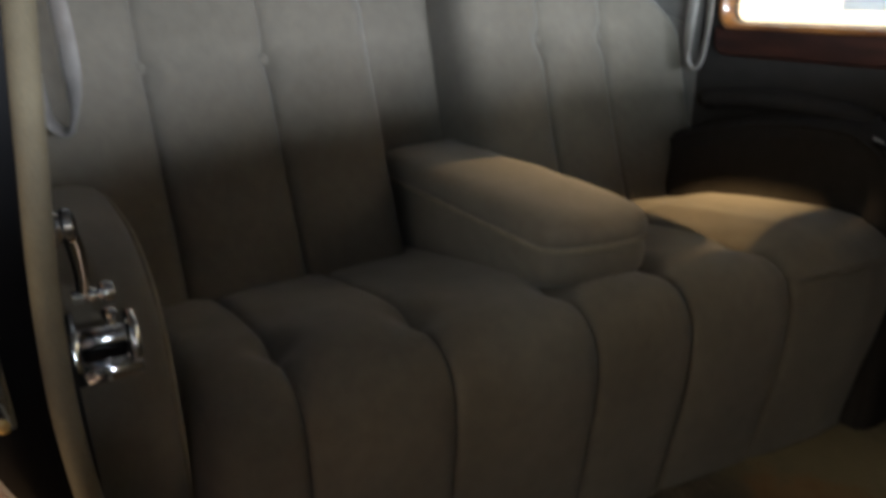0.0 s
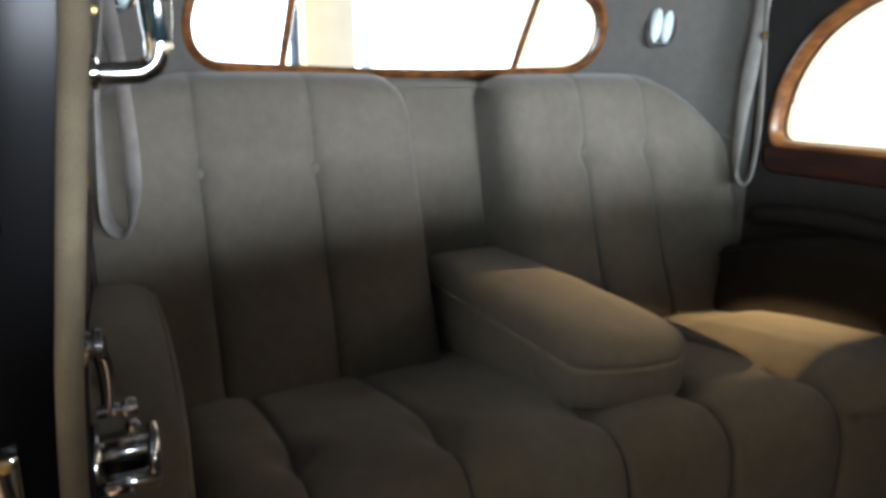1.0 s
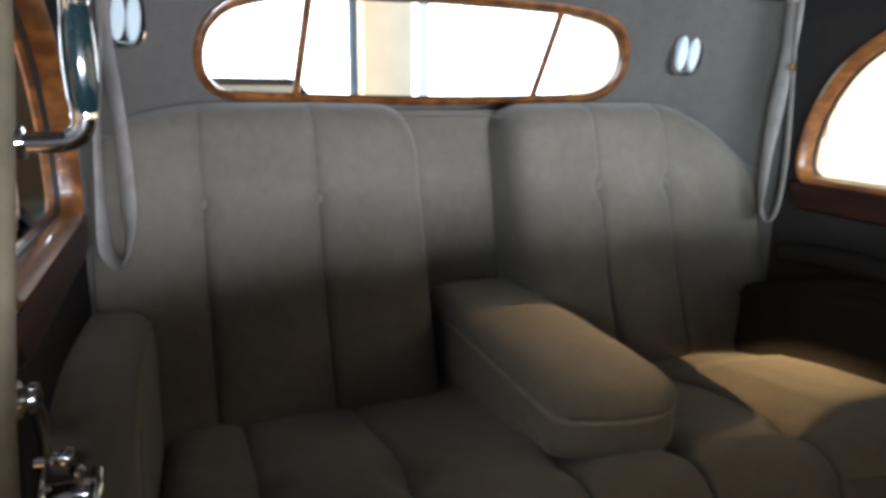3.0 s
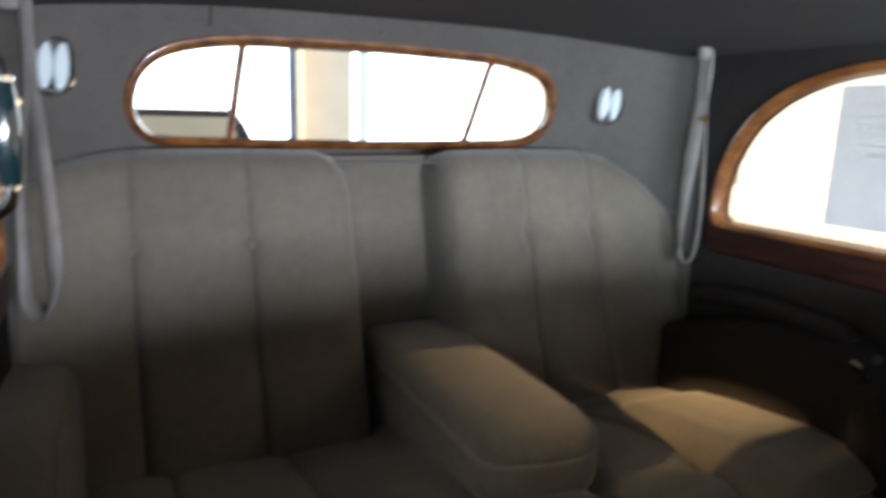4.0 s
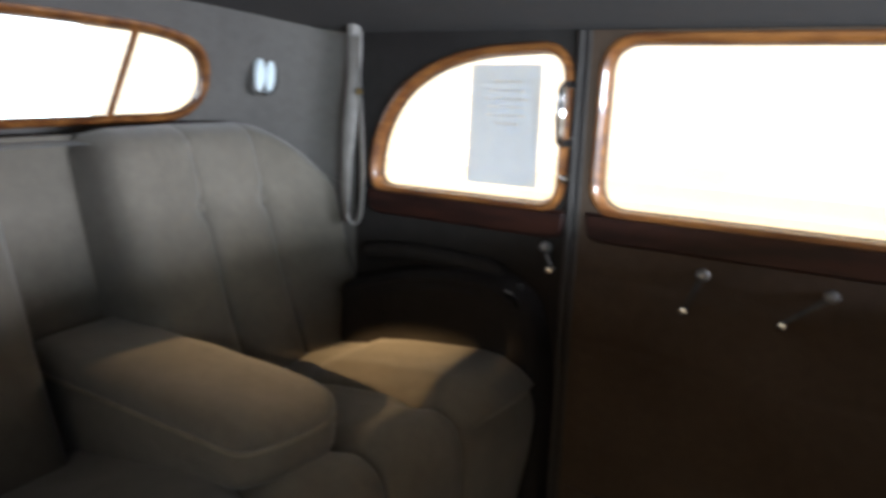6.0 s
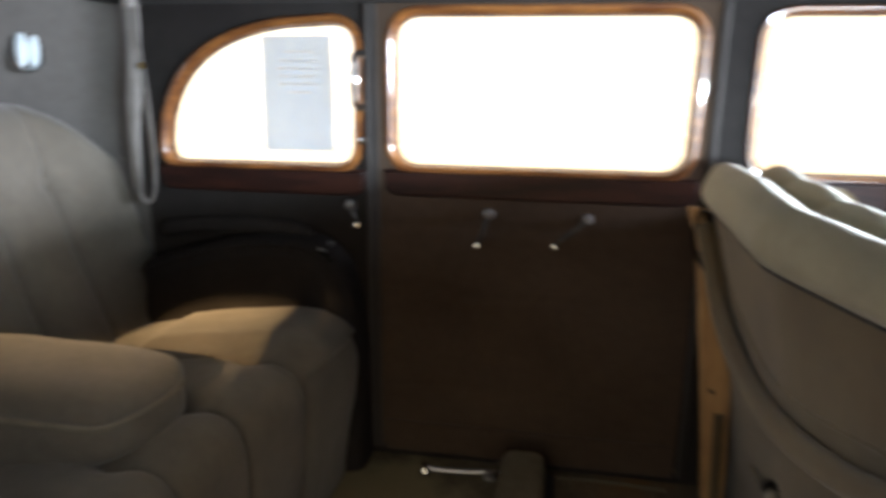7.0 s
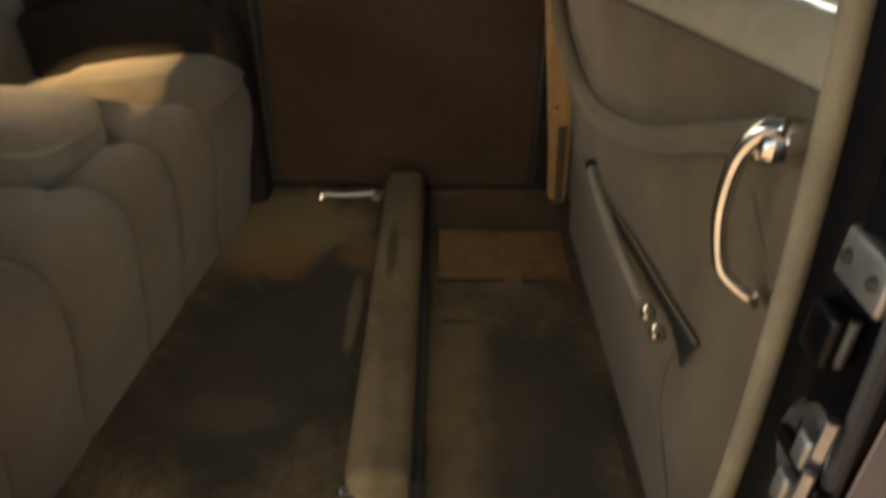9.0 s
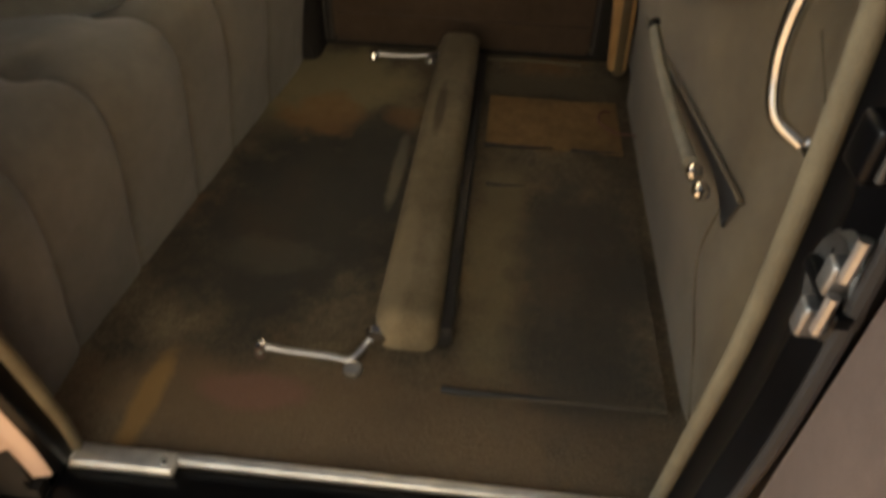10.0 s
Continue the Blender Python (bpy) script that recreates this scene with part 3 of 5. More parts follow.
def jamb_width(p):
    """The jamb narrows below the striker, where the fender comes close."""
    k = min(1.0, max(0.0, (p.z - 0.36) / 0.14))
    return 0.58 + 0.42 * k * k * (3 - 2 * k)


jr = part("jamb_rear", grid(list(range(len(lace_path))), list(range(len(strip))), lambda i, j: tuple(lace_path[int(i)] + Vector(strip[int(j)]) * jamb_width(lace_path[int(i)]))), BLACK)
fender = part("rear_fender", grid(list(range(len(lace_path))), [0, 1, 2, 3, 4], lambda i, j: tuple(lace_path[int(i)] + Vector([(-0.014, -0.076, 0), (-0.022, -0.083, 0), (-0.06, -0.090, 0), (-0.16, -0.098, 0), (-0.42, -0.100, 0)][int(j)]) * jamb_width(lace_path[int(i)])), lambda i, j: lace_path[int(i)].z < 0.40), BODYPAINT)
tagged(fender, "mauve-beige painted rear fender beside the doorway", "car body", kind="structure")
tagged(jr, "glossy black rear door jamb", "door jamb", kind="structure")
pt = part("pillar_trim", grid(list(range(len(lace_path))), [0, 1, 2], lambda i, j: tuple(lace_path[int(i)] + (Vector((0, 0.004, 0)) if j == 0 else Vector((-0.022, 0.004, 0)) if j == 1 else Vector((-0.045, NEAR - 0.002 - lace_path[int(i)].y, 0))))), LINING)
tagged(pt, "taupe cloth pillar trim behind the windlace", "trim", kind="structure")
lace2 = [(1.612, 1.115, 0.010), (1.642, 0.95, 0.010), (1.662, 0.80, 0.010), (1.676, 0.62, 0.009), (1.685, 0.40, 0.014), (1.688, 0.20, 0.032), (1.689, 0.005, 0.050)]
lace2_path = spline([on_near(x, z, d) for x, z, d in lace2], 6)
w2 = part("windlace_front", tube(lace2_path, 0.0108, 12), WINDLACE)
tagged(w2, "beige cloth windlace edging the doorway", "windlace", "doorway windlace", "structure")
w3 = part("windlace_top", tube([on_near(x, 1.115, 0.010) for x in lin(0.93, 1.615, 20)], 0.012, 10), WINDLACE)
tagged(w3, "beige cloth windlace edging the doorway", "windlace", "doorway windlace", "structure")


strip2 = [(0.0, 0.0, 0), (0.010, -0.012, 0), (0.012, -0.040, 0), (0.006, -0.055, 0), (0.012, -0.072, 0), (0.016, -0.102, 0), (0.09, -0.114, 0)]
jf = part("jamb_front", grid(list(range(len(lace2_path))), list(range(len(strip2))), lambda i, j: tuple(lace2_path[int(i)] + Vector(strip2[int(j)]))), BLACK)
tagged(jf, "glossy black front door jamb beside the doorway", "door jamb", kind="structure")
seal = part("jamb_seal", tube([p + Vector((0.010, -0.106, 0)) for p in lace2_path], 0.007, 8), RUBBER)
tagged(seal, "grey rubber seal along the edge of the door jamb", "door seal", kind="structure")
pf = part("pillar_trim_front", grid(list(range(len(lace2_path))), [0, 1], lambda i, j: tuple(lace2_path[int(i)] + (Vector((0, 0.003, 0)) if j == 0 else Vector((0.09, -0.008, 0))))), LINING)
tagged(pf, "taupe cloth trim on the door pillar", "trim", kind="structure")
head = part("jamb_top", box(0.905, 1.73, NEAR - 0.085, NEAR + 0.001, 1.128, 1.16, 0.006), BLACK)
tagged(head, "glossy black head of the doorway", "door jamb", kind="structure")
sill = part("door_sill", box(0.850, 1.700, NEAR - 0.085, NEAR + 0.036, -0.09, -0.004, 0.012), BLACK)
tagged(sill, "black enamelled sill below the doorway", "door sill", kind="structure")
plate = part("sill_plate", box(0.866, 1.694, NEAR + 0.030, NEAR + 0.047, -0.003, 0.012, 0.005), ALU)
tagged(plate, "polished metal tread plate on the door sill", "sill plate", kind="structure")

part("end_piece", box(0.850, 1.018, NEAR + 0.012, NEAR + 0.044, -0.003, 0.0155, 0.006), ALU, plate, "bright worn end piece")
for x in (0.868, 1.002):
    part("screw", lathe([(0.0, 0.0), (0.006, 0.0), (0.005, 0.003), (0.0, 0.004)], (x, NEAR + 0.026, 0.0155), "z", 12), BRIGHT, plate)

# ---- rear seat ----
rear_seat = empty("rear_seat", 0.55, CY, 0.0, "taupe broadcloth rear bench seat with buttoned channels and folded-down armrest", "seat")


def backrest(y0, y1, seams, outer):
    """Channelled backrest; outer is the side (-1, +1) that wraps into the cabin corner."""
    edges = [y0, *seams, y1]

    def front(y, z):
        k = max(i for i in range(len(edges) - 1) if y >= edges[i] - 1e-9)
        t = min(1.0, max(0.0, (y - edges[k]) / (edges[k + 1] - edges[k])))
        low = min(1.0, max(0.0, (0.90 - z) / 0.5))
        x = 0.262 - 0.30 * (z - 0.70) + 0.05 * max(0.0, (0.50 - z) / 0.2) * 0.3
        x += 0.015 * (bump01(t, 0.42) - 0.6) * (0.6 + 0.4 * low)
        for s in seams:
            x -= 0.019 * math.exp(-((y - s) ** 2 / 0.0006 + (z - 0.703) ** 2 / 0.0006))
            x -= (0.006 if z < 0.70 else 0.004) * math.exp(-((y - s) / 0.008) ** 2)
        u = abs(y - CY)
        x += 0.55 * max(0.0, (u - 0.50)) ** 1.6
        return x

    def top(y):
        u = abs(y - CY)
        gap = (y - y0) if outer > 0 else (y1 - y)
        rc = 0.075 if outer < 0 else 0.045
        ease = rc - math.sqrt(max(0.0, rc * rc - (rc - gap) ** 2)) if gap < rc else 0.0
        return 0.868 - ease + 0.008 * bump01(min(1, max(0, (y - y0) / (y1 - y0))), 0.5) - (2.8 if outer > 0 else 0.9) * max(0.0, u - 0.47) ** 2

    us = sorted(set(lin(y0, y1, 70) + [s + d for s in seams for d in (-0.006, 0, 0.006)]))
    vs = lin(0.0, 1.0, 60)
    r = 0.05

    def f(u, v):
        zt = top(u)
        z = 0.28 + (zt - 0.28) * v
        x = front(u, z)
        for dist in (zt - z, (u - y0) if outer > 0 else (y1 - u)):
            if dist < r:
                x -= r - math.sqrt(max(0.0, r * r - (r - dist) ** 2))
        x += 0.0035 * noise.noise((u * 5, z * 4, 11)) + 0.0012 * noise.noise((u * 16, z * 10, 5))
        return x, u, z

    bm = grid(us, vs, f)
    # close over the top and round the gap side
    extra = bmesh.new()
    n = len(us)
    rows = [[extra.verts.new(f(u, 1.0)) for u in us], [extra.verts.new((min(f(u, 1.0)[0] - 0.02, 0.17), u, f(u, 1.0)[2] + 0.001)) for u in us], [extra.verts.new((0.03 + max(0, rear_x(u, 0.86)), u, top(u) - 0.02)) for u in us]]
    for a, b in zip(rows, rows[1:]):
        for i in range(n - 1):
            extra.faces.new((a[i], a[i + 1], b[i + 1], b[i]))
    ye = y0 if outer > 0 else y1
    cols = [[extra.verts.new(f(ye, v)) for v in vs], [extra.verts.new((0.04, ye, f(ye, v)[2])) for v in vs]]
    for j in range(len(vs) - 1):
        extra.faces.new((cols[0][j], cols[0][j + 1], cols[1][j + 1], cols[1][j]))
    me = bpy.data.meshes.new("tmp")
    extra.to_mesh(me)
    extra.free()
    bm.from_mesh(me)
    bpy.data.meshes.remove(me)
    ob = part("backrest", bm, CLOTH, rear_seat, "buttoned and channelled backrest half")
    for s in seams:
        part("button", lathe([(0.0, -0.006), (0.009, -0.005), (0.0105, 0.002), (0.007, 0.007), (0.0, 0.0085)], (front(s, 0.703) + 0.004, s, 0.703), "x", 14), CLOTH, ob, "cloth-covered button")
    for s in seams:
        for a, b, e in ((0.02, 0.672, -0.0004), (0.752, 0.995, 0.0002)):
            part("seam_piping", tube([(f(s, v)[0] + e, s, f(s, v)[2]) for v in lin(a, b, 24)], 0.0014, 6), CLOTH if b > 0.9 else DARKLACE, ob)
    return ob


backrest(0.075, 0.662, (0.248, 0.452), -1)
backrest(0.862, 1.435, (1.056, 1.232), 1)
part("centre_panel", thick(grid(lin(0.64, 0.90, 12), lin(0.3, 0.858, 24), lambda y, z: (0.115 - 0.22 * (z - 0.70), y, z)), (-0.01, 0, 0)), CLOTH, rear_seat, "plain cloth panel behind the folded armrest")
part("top_ledge", grid(lin(0.36, 1.15, 60), lin(0, 1, 6), lambda y, t: (rear_x(y, 0.850, 0.002) + t * (0.16 - rear_x(y, 0.850)) if rear_x(y, 0.850) < 0.15 else rear_x(y, 0.850, 0.002) + t * 0.02, y, 0.852 - 0.006 * t)), LINING, rear_seat, "cloth ledge below the back window")

SEAMS = [0.286, 0.482, 0.706, 0.880, 1.085]
SEDGE = [0.156, *SEAMS, 1.352]
CPROF = [(0.30, 0.325), (0.40, 0.342), (0.55, 0.372), (0.68, 0.392), (0.745, 0.398), (0.80, 0.392), (0.838, 0.372), (0.858, 0.335), (0.863, 0.29), (0.858, 0.22), (0.845, 0.13), (0.833, 0.05), (0.827, 0.004)]
cpath = spline([(x, 0, z) for x, z in CPROF], 6)
cnorm = []
for i in range(len(cpath)):
    t = (cpath[min(i + 1, len(cpath) - 1)] - cpath[max(i - 1, 0)]).normalized()
    cnorm.append(Vector((-t.z, 0, t.x)))


def cushion_slant(y):
    """The front edge runs slightly out of square: further forward towards the far side."""
    return -0.045 + 0.095 * min(1.0, max(0.0, (y - 0.30) / 0.95))


def cushion_point(y, i):
    k = max(j for j in range(len(SEDGE) - 1) if y >= SEDGE[j] - 1e-9)
    t = min(1.0, max(0.0, (y - SEDGE[k]) / (SEDGE[k + 1] - SEDGE[k])))
    p = cpath[i].copy()
    s = i / (len(cpath) - 1)
    along = p.x
    p.x += cushion_slant(y) * min(1.0, max(0.0, (p.x - 0.35) / 0.35))
    amp = 0.009 + 0.008 * math.exp(-((along - 0.80) / 0.08) ** 2) * (1 if p.z > 0.34 else max(0.0, p.z / 0.34))
    amp *= 1.0 if p.z > 0.33 else 0.35 + 0.65 * p.z / 0.33
    h = amp * (bump01(t, 0.5) - 0.5)
    for q in SEAMS:
        h -= 0.020 * math.exp(-((y - q) ** 2 / 0.0009 + (along - 0.745) ** 2 / 0.0012)) * (1 if p.z > 0.36 else 0)
        h -= 0.003 * math.exp(-((y - q) / 0.006) ** 2)
    # sag and wrinkles of use
    h += 0.004 * noise.noise((p.x * 6, y * 6, p.z * 6 + 4)) + 0.0015 * noise.noise((p.x * 18, y * 18, p.z * 18))
    h += 0.022 * min(1.0, max(0.0, (y - 1.06) / 0.10)) * (1 if p.z > 0.36 else 0.3) * min(1.0, max(0.0, (along - 0.32) / 0.12))
    for e, r in ((y - SEDGE[0], 0.035), (SEDGE[-1] - y, 0.016 if along < 0.80 else 0.035)):
        if e < r:
            h -= r - math.sqrt(max(0.0, r * r - (r - e) ** 2))
    p += cnorm[i] * h
    return (p.x, y, p.z)


cys = sorted(set(lin(SEDGE[0], SEDGE[-1], 150) + [s + d for s in SEAMS for d in (-0.006, 0.0, 0.006)]))
cushion = part("cushion", grid(cys, list(range(len(cpath))), lambda y, i: cushion_point(y, int(i))), CLOTH, rear_seat, "channelled seat cushion with rolled front edge")
for s in SEAMS:
    k = min(range(len(cpath)), key=lambda i: abs(cpath[i].x - 0.745) + (1 if cpath[i].z < 0.36 else 0))
    x, y, z = cushion_point(s, k)
    part("button", lathe([(0.0, -0.004), (0.010, -0.003), (0.011, 0.001), (0.006, 0.004), (0.0, 0.005)], (x, s, z), "z", 14), CLOTH, cushion, "cloth-covered button")
    part("seam_piping", tube([cushion_point(s, i) for i in range(len(cpath)) if cpath[i].z > 0.20], 0.0014, 6), LINING, cushion)
part("seat_base", box(0.10, 0.76, NEAR + 0.01, FAR - 0.01, 0.0, 0.28, 0.01), LINING, rear_seat, "hidden seat base")

# fold-down centre armrest
ARM_L, ARM_R = 0.689, 0.893


def arm_plan(grow):
    """Outline in plan: a square back, a tight near corner and a rounder far corner at the nose."""
    poly = rounded([(0.20, ARM_L - grow, 0.004), (0.744 + grow, ARM_L - grow, 0.026), (0.780 + grow, 0.785, 0.07), (0.772 + grow, ARM_R + grow, 0.080), (0.20, ARM_R + grow, 0.004)], 8)
    out = []
    for i, (a, b) in enumerate(zip(poly, poly[1:] + poly[:1])):
        n = 52 if i in (8, 35) else 1
        out += [tuple(Vector(a).lerp(Vector(b), k / n)) for k in range(n)]
    return out


def armrest_mesh():
    """Wedge-shaped pad lying on the cushion: gathered lower band, seam, and a flat upper pad with a soft edge."""
    bm = bmesh.new()
    lower = [(0.0, -0.012), (0.10, -0.003), (0.25, 0.001), (0.40, 0.002), (0.55, 0.003), (0.70, 0.003), (0.85, 0.001), (0.95, -0.002), (1.0, -0.005)]
    upper = [(0.4545, -0.001), (0.460, 0.003), (0.469, 0.004), (0.480, 0.003), (0.490, -0.001), (0.496, -0.006), (0.501, -0.014), (0.504, -0.028), (0.506, -0.048)]
    loops = []
    for t, g, low in [(t, g, True) for t, g in lower] + [(z, g, False) for z, g in upper]:
        row = []
        for x, y in arm_plan(g):
            seat = 0.388 - 0.205 * max(0.0, 0.735 - x)
            z = seat + (0.450 - seat) * t if low else t + 0.003 * noise.noise((x * 7, y * 7, 3.1)) * (t > 0.49)
            if not low:
                z -= 0.010 * max(0.0, (x - 0.56) / 0.22) ** 2 * (t - 0.450) / 0.05
            if low:
                # slanting gathers in the side cloth
                pull = math.sin(2 * math.pi * (z + 0.23 * x) / 0.030 + 2.5 * noise.noise((x * 7, z * 7, 1.7)))
                amp = 0.0026 * min(1.0, 4 * t) * min(1.0, 5 * (1 - t)) * (1.0 if x < 0.70 else 0.2)
                y += (-1 if y < 0.79 else 1) * pull * amp
            row.append(bm.verts.new((x, y, z + 0.0015 * noise.noise((x * 12, y * 12, z * 12)))))
        loops.append(row)
    m = len(loops[0])
    for a, b in zip(loops, loops[1:]):
        for i in range(m):
            bm.faces.new((a[i], a[(i + 1) % m], b[(i + 1) % m], b[i]))
    bm.faces.new(loops[-1])
    bm.faces.new(loops[0][::-1])
    return bm


arm = part("centre_armrest", armrest_mesh(), CLOTH, rear_seat, "padded fold-down centre armrest")
part("piping", tube([(x, y, 0.4525) for x, y in arm_plan(0.001)], 0.0042, 8, closed=True), PIPING, arm, "light cloth piping round the pad")


# side armrests with ashtrays
def side_armrest(far):
    sgn = -1 if far else 1
    base = FAR if far else NEAR
    t = empty("side_armrest", 0.60, base + sgn * 0.05, 0.0, "taupe cloth side armrest block beside the rear seat", "armrest", "side armrests")
    prof = [(0.0, 0.925), (0.30, 0.918), (0.44, 0.900), (0.515, 0.878), (0.555, 0.835), (0.572, 0.78), (0.566, 0.64), (0.535, 0.50), (0.495, 0.38)] if far else [(0.0, 0.745), (0.18, 0.772), (0.30, 0.812), (0.44, 0.826), (0.498, 0.822), (0.534, 0.804), (0.562, 0.762), (0.578, 0.695), (0.580, 0.61), (0.568, 0.46), (0.552, 0.34)]
    path = spline([(x, 0, z) for z, x in prof], 5)

    def f(i, j):
        p = path[int(i)]
        w = ([0.0, 0.060, 0.085, 0.098, 0.104] if far else [0.0, 0.046, 0.070, 0.083, 0.089])[int(j)]
        drop = ([0.0, 0.0, 0.004, 0.018, 0.05] if far else [0.0, 0.0, 0.008, 0.022, 0.045])[int(j)]
        q = Vector((0.45, 0, 0.25))
        d = (Vector((p.x, 0, p.z)) - q)
        d = d.normalized() if d.length else Vector((0, 0, 1))
        return (p.x - d.x * drop, base + sgn * w, p.z - max(0.0, d.z) * drop)

    bm = grid(list(range(len(path))), [0, 1, 2, 3, 4], f)
    # Far pad wears the darkened cloth, which carries the shade there.
    part("pad", bm, SHADED_LINING if far else CLOTH, t, "padded cloth top and front")
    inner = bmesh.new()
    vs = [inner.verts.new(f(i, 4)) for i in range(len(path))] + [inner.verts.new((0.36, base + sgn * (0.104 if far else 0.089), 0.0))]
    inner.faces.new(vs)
    part("side_panel", inner, SHADED_LINING if far else CLOTH, t, "flat cloth side", smooth=False)
    part("piping", tube([f(i, 3) for i in range(len(path))], 0.0036, 8), SHADED_LINING if far else PIPING, t, "cloth piping along the edge")
    a = empty("ashtray", 0.837, base + sgn * 0.045, 0.43, "dark closed ashtray set in the side armrest" if far else "chrome flip-lid ashtray set in the side armrest", "ashtray", "ashtrays")
    y0, y1 = sorted((base + sgn * 0.014, base + sgn * 0.088)) if far else (base + 0.000, base + 0.054)
    ax, az = (-0.045, 0.006) if far else (-0.046, -0.002)
    hb = 0.0 if far else 0.024
    case, trim = (BLACK, DULL) if far else (CHROME, BRIGHT)
    part("body", box(0.868 + ax, 0.897 + ax, y0, y1, 0.478 + hb + az, 0.536 + az, 0.008, 3), case, a, "enamelled case" if far else "polished chrome case")
    part("lip", box(0.868 + ax, 0.905 + ax, y0 - 0.003, y1 + 0.003, 0.468 + hb + az, 0.480 + hb + az, 0.003, 2), trim, a, "metal lower lip")
    part("lid", tube([(0.893 + ax, y0 + 0.004, 0.530 + az), (0.885 + ax, y0 + 0.004, 0.544 + az), (0.870 + ax, y0 + 0.004, 0.548 + az)], 0.004, 8), trim, a)
    part("dark_well", box(0.890 + ax, 0.900 + ax, y0 + 0.008, y1 - 0.008, 0.486 + hb + az, 0.526 + az, 0.003, 2), BLACK, a, "dark hollow of the tray")
    part("knob", lathe([(0.0, 0), (0.005, 0.0), (0.004, 0.004), (0.007, 0.008), (0.0075, 0.012), (0.005, 0.015), (0.0, 0.016)], (0.886 + ax, y0 + (0.048 if far else 0.036), 0.540 + az), "z", 14), trim, a, "mushroom knob on the lid")
    for yy in (y0 + 0.002, y1 - 0.002):
        part("shoulder", tube(spline([(0.874 + ax, yy, 0.540 + az), (0.892 + ax, yy, 0.534 + az), (0.900 + ax, yy, 0.518 + az), (0.901 + ax, yy, 0.484 + hb + az)], 5), 0.0065, 10), case, a, "rounded end of the case")
    for k in range(3):
        part("rib", tube([(0.9075 + ax, y1 - 0.001 + 0.0022 * (k - 1), 0.486 + hb + az), (0.9065 + ax, y1 - 0.001 + 0.0022 * (k - 1), 0.520 + az)], 0.0008, 6), trim, a)
    return t


side_armrest(True)
side_armrest(False)

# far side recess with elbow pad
pad = part("elbow_pad", tube(spline([on_far(x, z, 0.02) for x, z in ((0.40, 0.566), (0.50, 0.580), (0.62, 0.584), (0.74, 0.576), (0.79, 0.562))], 5), [0.012] + [0.022] * 19 + [0.012], 10), SHADED_LINING)
tagged(pad, "rolled cloth elbow pad on the side lining", "elbow pad")

# ---- fittings on the lining ----
def place_of(far):
    return on_far if far else on_near


def grab_strap(far):
    """Looped webbing pull hanging on the corner."""
    s = -1 if far else 1
    y = 1.398 if far else 0.110
    t = empty("grab_strap", 0.39, y, 1.06, "grey cloth grab strap loop hanging from the rear corner", "grab strap", "grab straps")
    ex, ey = (0.74, 0.50) if far else (0.40, 0.80)
    cx = 0.372
    lean = 0.0 if far else 0.012

    def at(w, z):
        return (cx + ex * w, y + ey * (w + 0.012) * 0.8, z)

    loop = spline([at(0.010, 1.095), at(0.008, 1.02), at(0.002, 0.95), at(-0.008 - lean, 0.86), at(-0.016 - lean, 0.77), at(-0.019 - lean, 0.69), at(-0.013 - lean, 0.650), at(0.004, 0.634), at(0.020, 0.650), at(0.027 + lean * 0.5, 0.70), at(0.028 + lean * 0.6, 0.79), at(0.024 + lean * 0.4, 0.88), at(0.019, 0.95), at(0.016, 1.02), at(0.016, 1.095)], 7)
    bm = bmesh.new()
    # webbing: flat section, the front strand turned broad side out, the back strand edge on
    across, along = Vector((ex, ey, 0)).normalized(), Vector((ey, -ex, 0)).normalized()
    rings, last = [], len(loop) - 1
    for i, p in enumerate(loop):
        a, b = loop[max(0, i - 1)], loop[min(last, i + 1)]
        d = (b - a).normalized()
        s01 = i / last
        if far:
            tw = radians(28 + 62 * min(1.0, s01 / 0.42) ** 4) if s01 < 0.5 else radians(90 - 22 * min(1.0, (s01 - 0.5) / 0.2))
        else:
            tw = radians(90 - 45 * max(0.0, 1 - s01 / 0.40)) if s01 < 0.5 else radians(90 - 62 * min(1.0, (s01 - 0.5) / 0.16))
        cross = across * math.cos(tw) + along * math.sin(tw)
        cross = (cross - d * cross.dot(d)).normalized()
        nrm = d.cross(cross).normalized()
        wdt = 0.0185 + 0.0012 * math.sin(i * 0.4)
        row = []
        for k in range(10):
            an = 2 * math.pi * k / 10
            row.append(bm.verts.new(p + cross * math.cos(an) * wdt + nrm * math.sin(an) * 0.0050))
        rings.append(row)
    for a, b in zip(rings, rings[1:]):
        for k in range(10):
            bm.faces.new((a[k], a[(k + 1) % 10], b[(k + 1) % 10], b[k]))
    part("webbing", bm, STRAPCLOTH, t, "folded grey cloth webbing")
    part("button", lathe([(0.0, 0), (0.008, 0.0), (0.007, 0.004), (0.0, 0.006)], (0.398, y, 0.955), "x", 12), BRASS, t, "small brass button")
    part("anchor", box(0.370, 0.396, y - 0.014, y + 0.014, 1.080, 1.112, 0.008), STRAPCLOTH, t, "stitched upper end")
    return t


